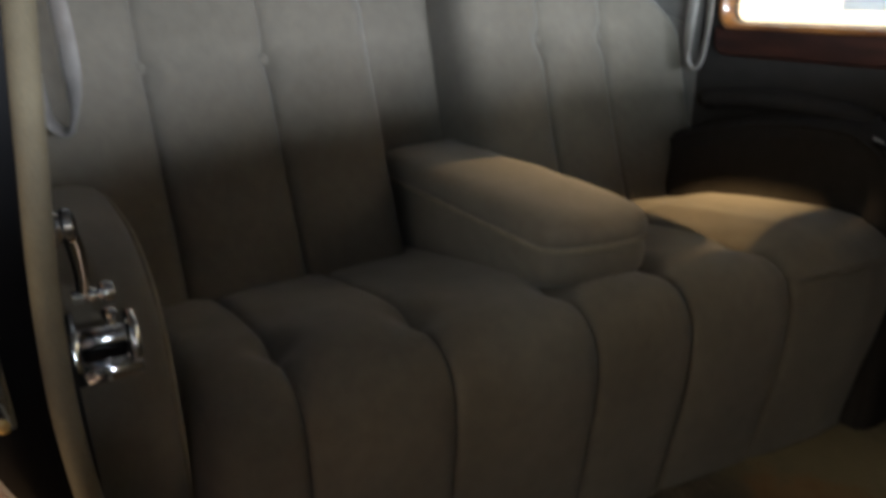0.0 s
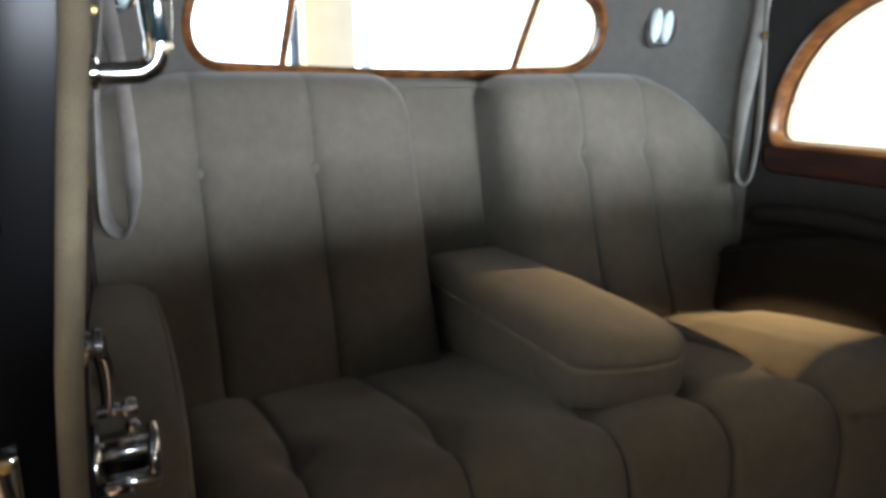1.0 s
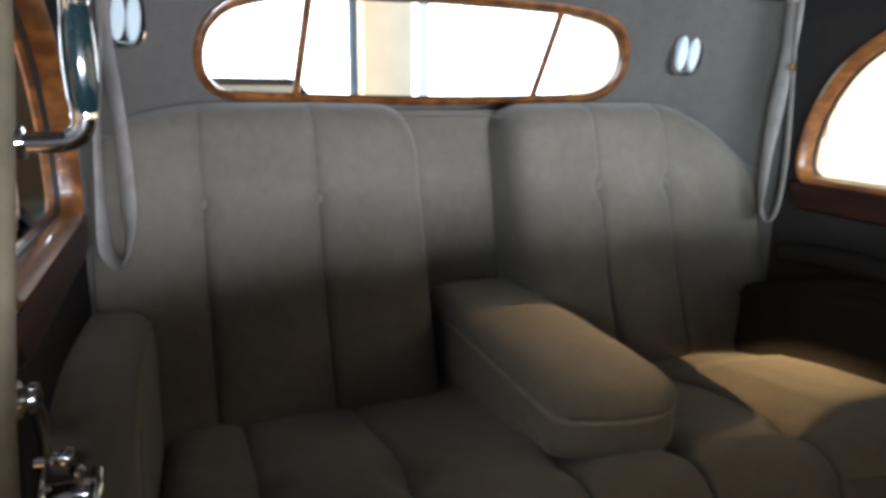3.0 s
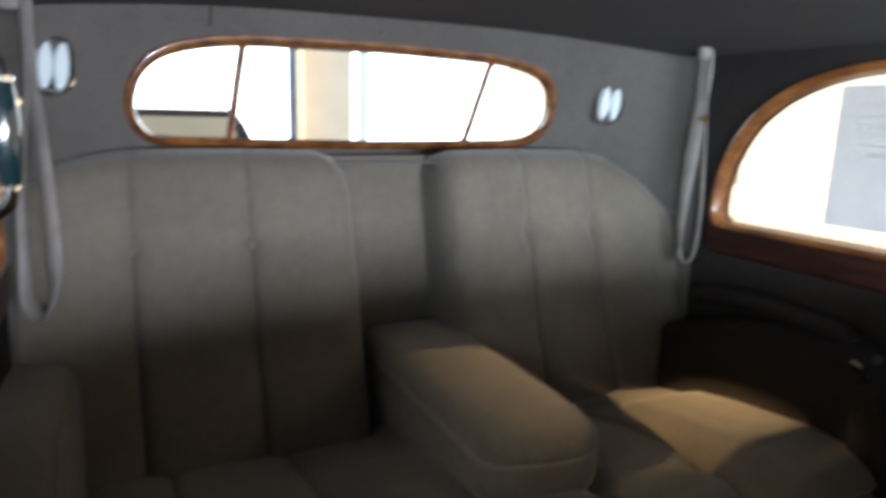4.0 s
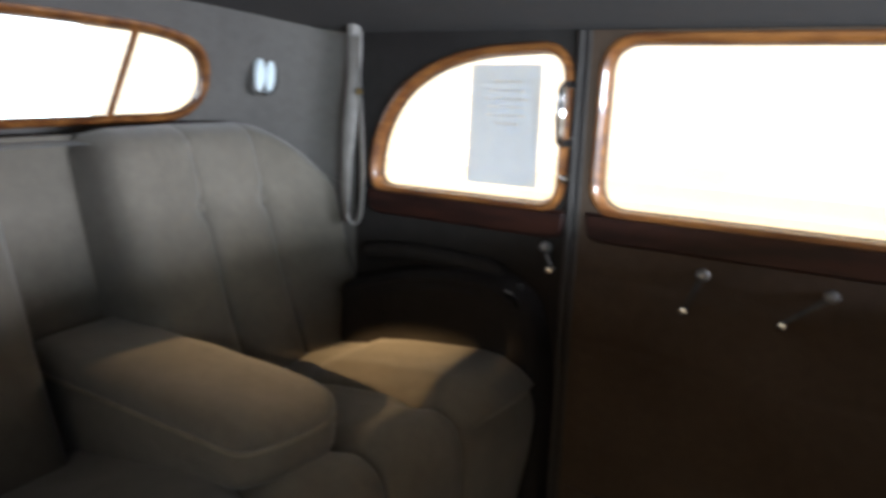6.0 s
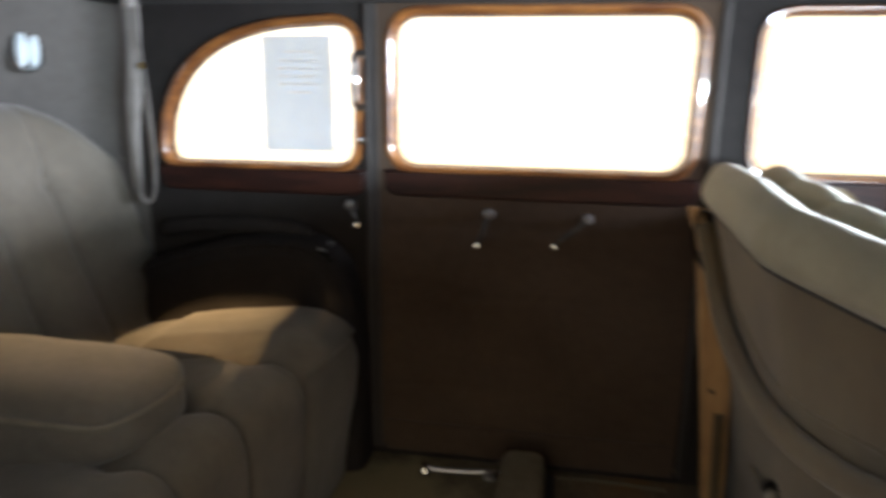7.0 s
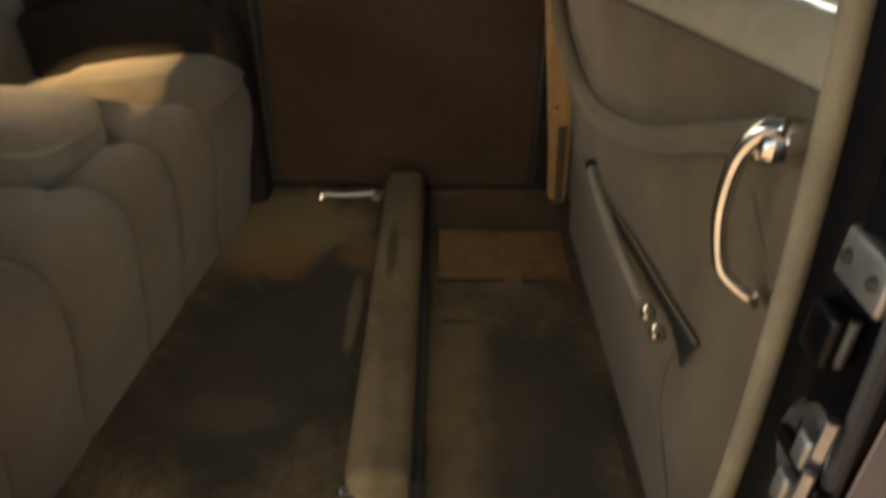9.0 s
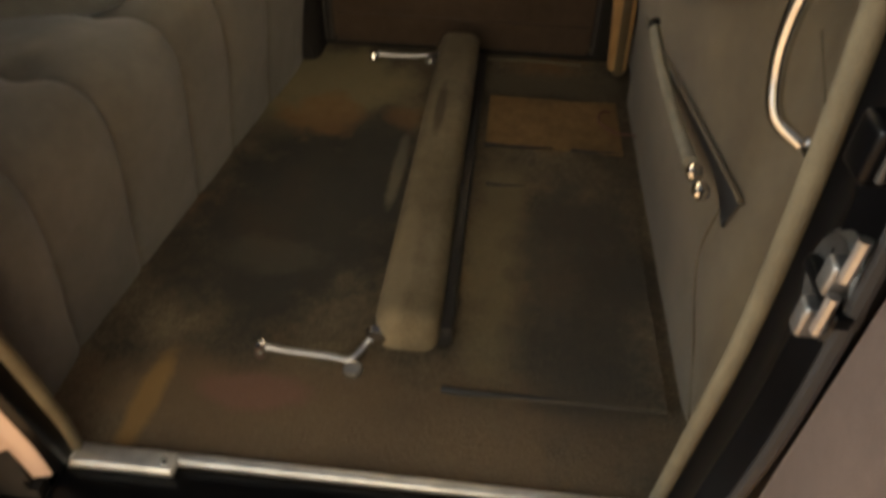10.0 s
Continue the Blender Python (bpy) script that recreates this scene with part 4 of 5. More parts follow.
def courtesy_lamp(far):
    y, zc = (1.318, 0.986) if far else (0.146, 1.015)
    e = 0.01
    slope = (rear_x(y + e, zc) - rear_x(y - e, zc)) / (2 * e)
    yaw = math.degrees(math.atan(-slope))
    t = empty("courtesy_lamp", rear_x(y, zc), y, zc, "small oval courtesy lamp with pale ribbed glass in chrome bezel", "lamp", "courtesy lamps")
    m = Matrix.Translation((rear_x(y, zc) + 0.006, y, zc)) @ Euler((0, radians(-10), radians(yaw * 0.62))).to_matrix().to_4x4()

    def put(a, z, d):
        return tuple(m @ Vector((d, a, z)))

    oval = [(0.029 * math.copysign(abs(math.cos(k * math.pi / 16)) ** 0.7, math.cos(k * math.pi / 16)) + 0.006 * math.sin(k * math.pi / 16), 0.044 * math.copysign(abs(math.sin(k * math.pi / 16)) ** 0.7, math.sin(k * math.pi / 16))) for k in range(32)]
    part("bezel", ring(oval, [(0.0, -0.004), (-0.003, 0.010), (0.001, 0.013), (0.005, 0.009), (0.006, -0.004)], put), CHROME, t, "chrome bezel")
    for a in (-0.0130, 0.0130):
        lobe = [(a + 0.0118 * math.cos(k * math.pi / 12) + 0.006 * math.sin(k * math.pi / 12), 0.038 * math.sin(k * math.pi / 12)) for k in range(24)]
        part("lens", slab(lobe, -0.002, 0.014, put, 0.004), LENS, t, "pale blue-white ribbed glass")
    part("backplate", slab(offset(oval, -0.001), -0.004, 0.004, put, 0.001), CHROME, t)
    return t


def assist_handle(far):
    """Chrome pillar grip standing off the lining on two brackets."""
    pl = place_of(far)
    x = 0.912
    t = empty("assist_handle", *pl(x, 0.93, 0.0), "chrome assist handle on the door pillar", "handle", "assist handles")
    lo, hi, b0, d = (0.868, 0.985, 0.0, 0.052) if far else (0.868, 0.992, 0.036, 0.083)
    for z in (lo, hi):
        part("bracket", lathe([(0.0, -0.002), (0.013, 0.0), (0.012, 0.004), (0.006, 0.007), (0.0, 0.007)], pl(x, z, b0), "y", 14), BRIGHT, t, "round chrome rosette")
    bar = spline([pl(x, lo, b0 - 0.02), pl(x, lo, d - 0.022), pl(x, lo + 0.003, d - 0.009), pl(x, lo + 0.012, d - 0.001), pl(x, lo + 0.035, d), pl(x, (lo + hi) / 2, d + 0.001), pl(x, hi - 0.035, d), pl(x, hi - 0.012, d - 0.001), pl(x, hi - 0.003, d - 0.009), pl(x, hi, d - 0.022), pl(x, hi, b0 - 0.02)], 6)
    part("grip", tube(bar, [0.0085 + 0.0025 * math.exp(-((i - len(bar) / 2) / 9.0) ** 2) for i in range(len(bar))], 12), CHROME, t, "curved chrome grip")
    if not far:
        part("sleeve", tube([pl(x, z, d + 0.001) for z in lin(lo + 0.022, hi - 0.022, 8)], [0.0095, 0.0112, 0.0120, 0.0124, 0.0124, 0.0120, 0.0112, 0.0095], 14), TEAL, t, "dark glossy grip sleeve")
        for z in (lo + 0.020, hi - 0.020):
            part("collar", tube([pl(x, z - 0.002, d + 0.001), pl(x, z + 0.002, d + 0.001)], 0.0105, 14), BRIGHT, t, "bright chrome collar")
    return t


def coat_knob(far):
    pl = place_of(far)
    k = part("coat_knob", lathe([(0.0, 0), (0.009, 0.0), (0.004, 0.006), (0.004, 0.016), (0.009, 0.022), (0.0, 0.027)] if not far else [(0.0, 0), (0.009, 0.0), (0.004, -0.006), (0.004, -0.016), (0.009, -0.022), (0.0, -0.027)], pl(0.917, 0.795, 0.0), "y", 14), BRIGHT)
    return tagged(k, "small chrome knob on the door pillar", "knob", "coat knobs")


def crank(far, x, z, dx, dz, group, label="chrome window crank with round knob on the panel"):
    pl = place_of(far)
    t = empty("window_crank", *pl(x, z, 0.0), label, "window crank", group)
    s = 1 if not far else -1
    k = 0.74 if far else 1.0
    part("escutcheon", lathe([(k * a, s * b) for a, b in ((0.0, 0.0), (0.018, 0.0), (0.017, 0.003), (0.012, 0.006), (0.011, 0.009), (0.0145, 0.012), (0.0135, 0.017), (0.007, 0.020), (0.0, 0.0205))], pl(x, z, 0.004), "y", 20), DULL if far else CHROME, t, "round dull escutcheon" if far else "round chrome escutcheon")
    part("arm", tube(spline([pl(x, z, 0.016), pl(x + dx * 0.3, z + dz * 0.3, 0.020), pl(x + dx * 0.7, z + dz * 0.7, 0.020), pl(x + dx, z + dz, 0.018)], 5), [(0.0062 if far else 0.0085) - 0.0002 * i for i in range(16)], 10, flat=0.7), IRON if far else CHROME, t, "slim worn arm" if far else "tapered chrome arm")
    k = pl(x + dx, z + dz, 0.010)
    part("knob", lathe([(0.0, 0.0), (0.0060, 0.0), (0.0060, s * 0.008), (0.004, s * 0.010), (0.0060, s * 0.013), (0.0060, s * 0.016), (0.004, s * 0.019), (0.0085, s * 0.022), (0.0092, s * 0.027), (0.0070, s * 0.032), (0.0, s * 0.034)], k, "y", 16), CHROME if far else BRIGHT, t, "turned chrome knob")
    return t


for far in (True, False):
    grab_strap(far)
    courtesy_lamp(far)
    assist_handle(far)
    crank(far, 0.880 if far else 0.886, 0.644 if far else 0.648, 0.022 if far else -0.008, -0.042 if far else -0.064, "quarter window cranks", "small chrome quarter-window crank on the lining")
crank(True, 1.207, 0.637, -0.024, -0.070, "door cranks")
crank(True, 1.426, 0.635, -0.070, -0.062, "door cranks", "chrome inside door handle lever on the panel")
crank(True, 2.351, 0.640, -0.075, -0.062, "front door cranks", "chrome window crank on the front door panel")

coat_knob(True)

# notice taped inside the far quarter window
notice = empty("notice", 0.755, FAR + 0.014, 0.76, "grey printed notice sheet taped to the quarter-window glass", "notice")
part("sheet", slab([(0.664, 0.762), (0.836, 0.764), (0.836, 1.024), (0.668, 1.022)], -0.019, -0.0185, on_far, 0.0005), PAPER, notice, "plain grey paper sheet", smooth=False)
for k, (a, b, z) in enumerate(((0.725, 0.790, 0.985), (0.712, 0.800, 0.965), (0.705, 0.806, 0.948), (0.712, 0.795, 0.931), (0.708, 0.800, 0.913), (0.730, 0.785, 0.895))):
    part("print_line", slab([(a, z), (b, z), (b, z + 0.006), (a, z + 0.006)], -0.0182, -0.0175, on_far, 0.0002), PRINT, notice, smooth=False)

# ---- footrest ----
footrest = empty("footrest", 1.297, 0.85, 0.0, "long carpet-covered footrest bar on chrome bent arms", "footrest")
part("bar", box(1.262, 1.364, 0.322, 1.352, 0.014, 0.108, 0.028, 5), PADCARPET, footrest, "carpet-covered bar")
# Black strip added where the bar's contact shadow falls on the floor.
part("shadow_strip", box(1.358, 1.384, 0.36, 1.340, 0.004, 0.050, 0.006, 2), RUBBER, footrest, "black strip standing in for the bar's shadow")
part("worn_slot", box(1.318, 1.330, 0.70, 0.86, 0.098, 0.1086, 0.004, 2), PADCARPET, footrest)
for y, s in ((0.345, -1), (1.345, 1)):
    part("end_cap", lathe([(0.0, -0.010 * s), (0.016, -0.008 * s), (0.020, 0.0), (0.015, 0.012 * s), (0.0, 0.016 * s)], (1.266, y - (0.012 if s < 0 else 0.0), 0.056), "y", 14), BRIGHT, footrest, "bright chrome end boss")
    o = 0.008 if s < 0 else -0.030
    yk = y + s * 0.040 + o
    part("arm", tube(spline([(1.258, y + s * 0.006, 0.050), (1.248, y + s * 0.020 + o * 0.5, 0.034), (1.226, yk + s * 0.010, 0.022), (1.19, yk + s * 0.006, 0.019), (1.12, yk + s * 0.002, 0.018), (1.078, yk, 0.022)], 6), 0.0056, 10), SATIN, footrest, "bent nickel arm")
    part("foot", lathe([(0.0, 0.0), (0.015, 0.0), (0.015, 0.012), (0.011, 0.018), (0.009, 0.030), (0.0, 0.034)], (1.076, yk - 0.004, 0.003), "z", 14), BRIGHT, footrest, "bright round floor foot")
    part("pivot", lathe([(0.0, 0.0), (0.016, 0.0), (0.014, 0.008), (0.0, 0.012)], (1.230, yk + s * 0.016, 0.003), "z", 12), SATIN, footrest, "bright floor pivot")

patch = part("carpet_patch", thick(grid(lin(1.404, 1.718, 24), lin(0.968, 1.192, 16), lambda x, y: (x, y, 0.010 + 0.004 * noise.noise((x * 9, y * 9, 5)))), (0, 0, -0.012)), CARPETTAN)
tagged(patch, "tan worn piece of carpet on the cabin floor", "carpet")
flap = part("carpet_piece", thick(grid(lin(1.378, 1.725, 30), lin(0.270, 0.960, 44), lambda x, y: (x, y, 0.010 + 0.005 * noise.noise((x * 7, y * 7, 7)))), (0, 0, -0.008)), CARPET)
part("cut_edge", tube(spline([(1.376, 0.272, 0.009), (1.42, 0.268, 0.011), (1.50, 0.271, 0.010), (1.60, 0.274, 0.006)], 6), [0.0060] * 7 + [0.0055 - 0.0004 * i for i in range(12)], 6), RUBBER, flap, "dark cut edge")
tagged(flap, "loose cut piece of brown carpet before the front seat", "carpet")

for x0, x1, y, r, owner in ((1.402, 1.560, 0.9655, 0.0055, patch), (1.600, 1.712, 0.968, 0.0035, patch), (1.415, 1.500, 0.815, 0.0028, flap)):
    part("torn_edge", tube(spline([(x0, y, 0.011), (x0 + (x1 - x0) * 0.4, y - 0.003, 0.012), (x1, y + 0.003, 0.011)], 6), [r * (1 - 0.055 * i) for i in range(13)], 6), RUBBER, owner, "dark torn edge")
strip_far = part("floor_edge_strip", tube(spline([(1.385, 1.398, 0.006), (1.50, 1.400, 0.008), (1.64, 1.396, 0.006)], 6), 0.004, 8), WINDLACE)
tagged(strip_far, "thin pale beading along the far edge of the carpet", "trim", kind="structure")
thread = part("loose_thread", tube(spline([(1.700, 1.135, 0.018), (1.676, 1.120, 0.026), (1.668, 1.085, 0.022), (1.688, 1.055, 0.020), (1.712, 1.040, 0.018), (1.735, 1.020, 0.030), (1.742, 0.990, 0.045)], 6), 0.0022, 6), THREAD)
tagged(thread, "curled faded red loose thread on the tan carpet", "thread")

# ---- front seat ----
front_seat = empty("front_seat", 1.85, CY, 0.0, "taupe cloth front bench seat with rolled top and channelled cushion", "seat")
FY0, FY1 = 0.175, 1.318


def bow(y):
    """Line of the seat top in plan: it leans back, and curves forwards towards the doorway."""
    return 1.672 + 0.25 * max(0.0, 0.85 - y) ** 1.15


def fs_back(y, z):
    """Rear face of the front seat, leaning back towards its top."""
    k = min(1.0, max(0.0, (z - 0.22) / 0.47))
    return fs_flat(y, z) * (1 - k) + min(bow(y) - 0.012, 1.772) * k


def fs_flat(y, z):
    e = 0.06 * max(0.0, (abs(y - (FY0 + FY1) / 2) - 0.46) / 0.11) ** 2
    return 1.752 + 0.020 * min(1, max(0, (0.62 - z) / 0.3)) * -1 - 0.018 * max(0, (0.25 - z) / 0.25) * -1 + e


rows = lin(0.0, 0.732, 40)
bk = thick(grid(lin(FY0, FY1, 60), rows, lambda y, z: (fs_back(y, z) + 0.001 * noise.noise((y * 8, z * 8, 3)), y, z)), (0.02, 0, 0))
ob = part("back_panel", bk, CLOTH_SHADED, front_seat, "flat cloth back panel")


def seam_z(y):
    """Height of the seam below the roll; it climbs towards the doorway."""
    return 0.706 + 0.022 * min(1.0, max(0.0, (0.85 - y) / 0.5))


def roll(y, a):
    """Rolled top: section angle a from the lower seam over the crown."""
    end = min(y - FY0, FY1 - y)
    k = 1.0 if end > 0.07 else math.sqrt(max(0.05, 1 - ((0.07 - end) / 0.07) ** 2))
    w = noise.noise((y * 3.5, a * 0.7, 9)) * 0.006 + noise.noise((y * 11, a * 1.1, 4)) * 0.0022
    cx, cz = bow(y), 0.738
    rx, rz = 0.046 + w, 0.054 * (0.80 + 0.20 * k) + w
    if a < 0:
        rz = (cz - seam_z(y)) / (0.9 * math.sin(1.0))
    return (cx - rx * math.cos(a) * k, y, cz + rz * math.sin(a) * (1 if a > 0 else 0.9))


part("top_roll", grid(lin(FY0, FY1, 90), lin(-1.0, math.pi + 0.3, 26), roll), CLOTH_LIT, front_seat, "thick rolled top of the seat back")
# Seam tube coloured dark to draw the shadow line under the roll.
part("roll_seam_shade", tube([(roll(y, -1.0)[0] - 0.002, y, seam_z(y) - 0.001) for y in lin(FY0 + 0.01, FY1 - 0.01, 60)], 0.0030, 8), DARKLACE, front_seat, "seam below the roll, drawn dark for its shadow line")
NCH = 6


def fs_front(y, v):
    """Channelled front of the backrest, from behind the roll over and down."""
    t = (y - FY0) / (FY1 - FY0) * NCH
    w = bump01(t - math.floor(min(t, NCH - 1e-6)), 0.5)
    e = min(y - FY0, FY1 - y)
    k = 1.0 if e > 0.05 else math.sqrt(max(0.0, 1 - ((0.05 - e) / 0.05) ** 2))
    a = -0.35 + v * 2.6
    crest = 0.744 + (0.036 + 0.010 * w) * k
    return (bow(y) + 0.094 - 0.060 * math.cos(a) if a < math.pi / 2 else bow(y) + 0.094 + 0.055 * math.sin(min(a - math.pi / 2, 1.2)) + 0.03 * (a - math.pi / 2), y, 0.715 + (crest - 0.715) * math.sin(a) if a < math.pi / 2 else crest - 0.13 * (a - math.pi / 2) ** 1.6)


part("front_padding", grid(lin(FY0 + 0.004, FY1 - 0.004, 121), lin(0, 1.5, 34), fs_front), CLOTH_LIT, front_seat, "channelled padding of the seat front")
part("cushion", box(1.80, 2.36, FY0 + 0.01, FY1 - 0.01, 0.0, 0.38, 0.05, 4), CLOTH_LIT, front_seat, "front seat cushion")
for y in (FY0, FY1):
    s = 1 if y > 0.7 else -1
    side = rounded([(1.775, 0.02, 0.02), (1.790, 0.52, 0.1), (1.838, 0.70, 0.05), (1.88, 0.755, 0.03), (1.94, 0.70, 0.05), (1.97, 0.40, 0.1), (1.99, 0.02, 0.02)], 5)
    part("side_panel", slab(side, -0.006, 0.006, lambda a, z, d, y=y, s=s: (a, y + s * d, z), 0.003), CLOTH_SHADED, front_seat, "cloth end panel")
# Hidden boxes added to keep windscreen light from passing the seat ends.
part("far_light_stop", box(1.765, 1.96, FY1 - 0.01, FAR - 0.012, 0.005, 0.690, 0.02, 3), LINING, front_seat, "unseen box added to stop light between seat and door")
part("near_light_stop", box(1.800, 1.96, NEAR + 0.020, FY0 + 0.01, 0.005, 0.690, 0.02, 3), LINING, front_seat, "unseen box added to stop light between seat and pillar")
board = rounded([(1.618, 0.690, 0.01), (1.628, 0.655, 0.03), (1.642, 0.600, 0.015), (1.655, 0.500, 0.03), (1.664, 0.420, 0.02), (1.672, 0.360, 0.02), (1.690, 0.200, 0.05), (1.704, 0.030, 0.01), (1.752, 0.030, 0.01), (1.742, 0.300, 0.05), (1.712, 0.470, 0.05), (1.690, 0.600, 0.05), (1.668, 0.690, 0.01)], 4)
part("end_board", slab(board, -0.012, 0.010, lambda a, z, d: (a, 1.332 - d, z), 0.005), TANWOOD, front_seat, "tan bare wood edge of the seat frame")
edge = {4: Vector((1.650, 1.334, 0.60)), 19: Vector((1.700, 1.334, 0.30))}
for i in (4, 19):
    part("edge_screw", lathe([(0.0, 0.0), (0.006, 0.0), (0.005, -0.004), (0.0, -0.005)], edge[i] + Vector((0, -0.011, 0)), "y", 10), DARKLACE, front_seat)
kick = spline([(1.724, 1.335, 0.25), (1.728, 1.335, 0.16), (1.735, 1.335, 0.02)], 6)
part("end_piping", tube(kick, 0.020, 10, flat=0.8), CLOTH_SHADED, front_seat, "padded lower seat edge")

# robe cord, grab handle and rail on the front seat's back
cord = empty("robe_cord", 1.73, 0.8, 0.6, "cloth-covered robe cord slung across the front seat back", "robe cord")
cp = spline([(fs_back(y, z) - 0.020, y, z) for y, z in ((1.285, 0.668), (1.245, 0.590), (1.17, 0.522), (1.00, 0.482), (0.80, 0.496), (0.60, 0.540), (0.44, 0.612), (0.325, 0.668))], 8)
part("rope", tube(cp, 0.0185, 12), CLOTH_SHADED, cord, "padded cloth-covered cord")
part("fold", tube(spline([(fs_back(y, z) - 0.001, y, z) for y, z in ((1.275, 0.65), (1.18, 0.567), (1.00, 0.527), (0.80, 0.538), (0.60, 0.582))], 6), 0.0032, 6), CLOTH_SHADED, cord, "fold in the cloth above the cord")
part("ferrule", lathe([(0.0, 0.0), (0.019, 0.0), (0.019, 0.014), (0.0, 0.016)], (fs_back(0.308, 0.674) - 0.020, 0.308, 0.674), "y", 14), CHROME, cord, "chrome end ferrule")
part("far_bracket", tube([(1.652, 1.30, 0.69), (1.664, 1.30, 0.60)], 0.009, 10), BLACK, cord, "dark upper bracket")
part("far_loop", tube(spline([(1.650, 1.318, 0.70), (1.634, 1.326, 0.66), (1.640, 1.326, 0.60), (1.665, 1.318, 0.56)], 5), 0.005, 8), BLACK, cord, "dark hanging hook")

gh = empty("grab_bar", 1.75, 0.262, 0.60, "curved chrome grab bar on the front seat back", "grab bar")
part("boss", lathe([(0.0, 0.0), (0.024, 0.0), (0.022, -0.012), (0.016, -0.020), (0.0, -0.022)], (1.736, 0.278, 0.677), "x", 18), BRIGHT, gh, "round chrome upper boss")
part("stem", tube([(1.776, 0.280, 0.686), (1.738, 0.282, 0.684)], [0.016, 0.020], 14), CHROME, gh, "chrome stem")
gp = spline([(1.736, 0.266, 0.698), (1.722, 0.280, 0.690), (1.709, 0.290, 0.660), (1.704, 0.291, 0.615), (1.706, 0.286, 0.570), (1.715, 0.270, 0.528), (1.742, 0.250, 0.508)], 7)
part("grip", tube(gp, [0.0135 - 0.006 * (i / (len(gp) - 1)) ** 0.7 for i in range(len(gp))], 14), CHROME, gh, "tapering chrome grip")
part("tip", lathe([(0.0, 0.0), (0.010, 0.0), (0.011, -0.006), (0.0, -0.012)], (1.752, 0.247, 0.508), "x", 14), BRIGHT, gh, "lower chrome screw boss")

rail = empty("seat_back_rail", 1.70, 0.64, 0.33, "slim cloth-covered rail with chrome ends low on the front seat back", "rail")
part("bar", tube(spline([(1.706, 0.885, 0.345), (1.703, 0.80, 0.338), (1.702, 0.62, 0.336), (1.704, 0.455, 0.341)], 6), 0.0105, 12), PIPING, rail, "cloth-covered bar")
slot_top = spline([(1.02, 0.305), (0.80, 0.335), (0.60, 0.352), (0.43, 0.360), (0.335, 0.364)], 6)
slot_low = spline([(1.02, 0.297), (0.80, 0.322), (0.60, 0.336), (0.43, 0.338), (0.352, 0.312)], 6)
# Black sheet laid on the panel in place of the pocket's shaded inside.
wedge = bmesh.new()
rows = [[wedge.verts.new((fs_back(p[0], p[1]) - d, p[0], p[1])) for p in line] for line, d in ((slot_top, -0.002), (slot_top, 0.006), (slot_low, 0.005), (slot_low, -0.002))]
for p, q in zip(rows, rows[1:]):
    for i in range(len(p) - 1):
        wedge.faces.new((p[i], p[i + 1], q[i + 1], q[i]))
part("slot_shade", wedge, RUBBER, rail, "black sheet for the shade inside the pocket opening")
part("pocket_edge", tube([(fs_back(p[0], p[1]) - 0.007, p[0], p[1] + 0.004) for p in slot_top], 0.0036, 8), CLOTH_SHADED, rail, "cloth edge of the pocket")
for y, z in ((0.432, 0.341), (0.384, 0.344)):
    part("end_knob", lathe([(0.0, 0.012), (0.010, 0.009), (0.012, 0.0), (0.010, -0.010), (0.0, -0.013)], (1.706, y, z), "y", 14), BRIGHT, rail, "bright round knob")
part("far_end", lathe([(0.0, 0.012), (0.012, 0.009), (0.014, 0.0), (0.010, -0.010), (0.0, -0.013)], (1.706, 0.893, 0.348), "y", 14), BLACK, rail, "dark end fitting")
part("crease", tube(spline([(fs_back(y, z) - 0.0005, y, z) for y, z in ((0.383, 0.318), (0.389, 0.242), (0.360, 0.178), (0.300, 0.115), (0.255, 0.010))], 6), 0.0022, 6), CLOTH_SHADED, front_seat, "dark crease in the lower seat back")
part("thread_seam", tube([(1.748, 0.32, 0.60), (1.749, 0.215, 0.530)], 0.0013, 6), WINDLACE, gh, "loose tan thread")

# ---- jamb fittings ----
strike = empty("door_striker", 0.905, 0.0, 0.53, "bright metal striker plate on the black door jamb", "striker plate")
part("plate", box(0.902, 0.918, -0.030, 0.024, 0.500, 0.578, 0.004), BRIGHT, strike, "bright plate")
part("tongue", box(0.914, 0.926, -0.018, 0.006, 0.522, 0.552, 0.004), BRIGHT, strike, "raised catch")
for z in (0.500, 0.565):
    part("screw", lathe([(0.0, 0.0), (0.006, 0.0), (0.005, 0.003), (0.0, 0.004)], (0.918, 0.014, z + 0.006), "x", 10), BRASS, strike)
dov = empty("door_dovetail", 1.690, 0.010, 0.56, "round dull steel dovetail guide on the black door jamb", "door guide")
bm = lathe([(0.0, 0.0), (0.043, 0.0), (0.043, -0.008), (0.037, -0.013), (0.026, -0.009), (0.0, -0.009)], (0, 0, 0), "x", 26)
bmesh.ops.transform(bm, matrix=Matrix.Translation((1.695, 0.006, 0.540)) @ Matrix.Diagonal((1, 0.9, 1.1, 1)), verts=bm.verts)
part("boss", bm, IRON, dov, "round dull worn boss")
part("wedge", box(1.668, 1.690, -0.012, 0.006, 0.498, 0.530, 0.004), DULL, dov, "worn lower wedge")
part("wedge", box(1.668, 1.690, -0.018, 0.000, 0.548, 0.578, 0.004), DULL, dov, "worn upper wedge")
for z in (0.522, 0.574):
    part("bright_edge", tube([(1.672, -0.026, z), (1.672, -0.026, z + 0.036)], 0.0048, 8), SATIN, dov, "bright worn edge")
part("slot", box(1.676, 1.690, -0.034, 0.036, 0.532, 0.545, 0.002), BLACK, dov, "dark slot")
hg = empty("door_hinge_plate", 1.690, 0.0, 0.72, "bright hinge plate with screws on the black door jamb", "hinge")
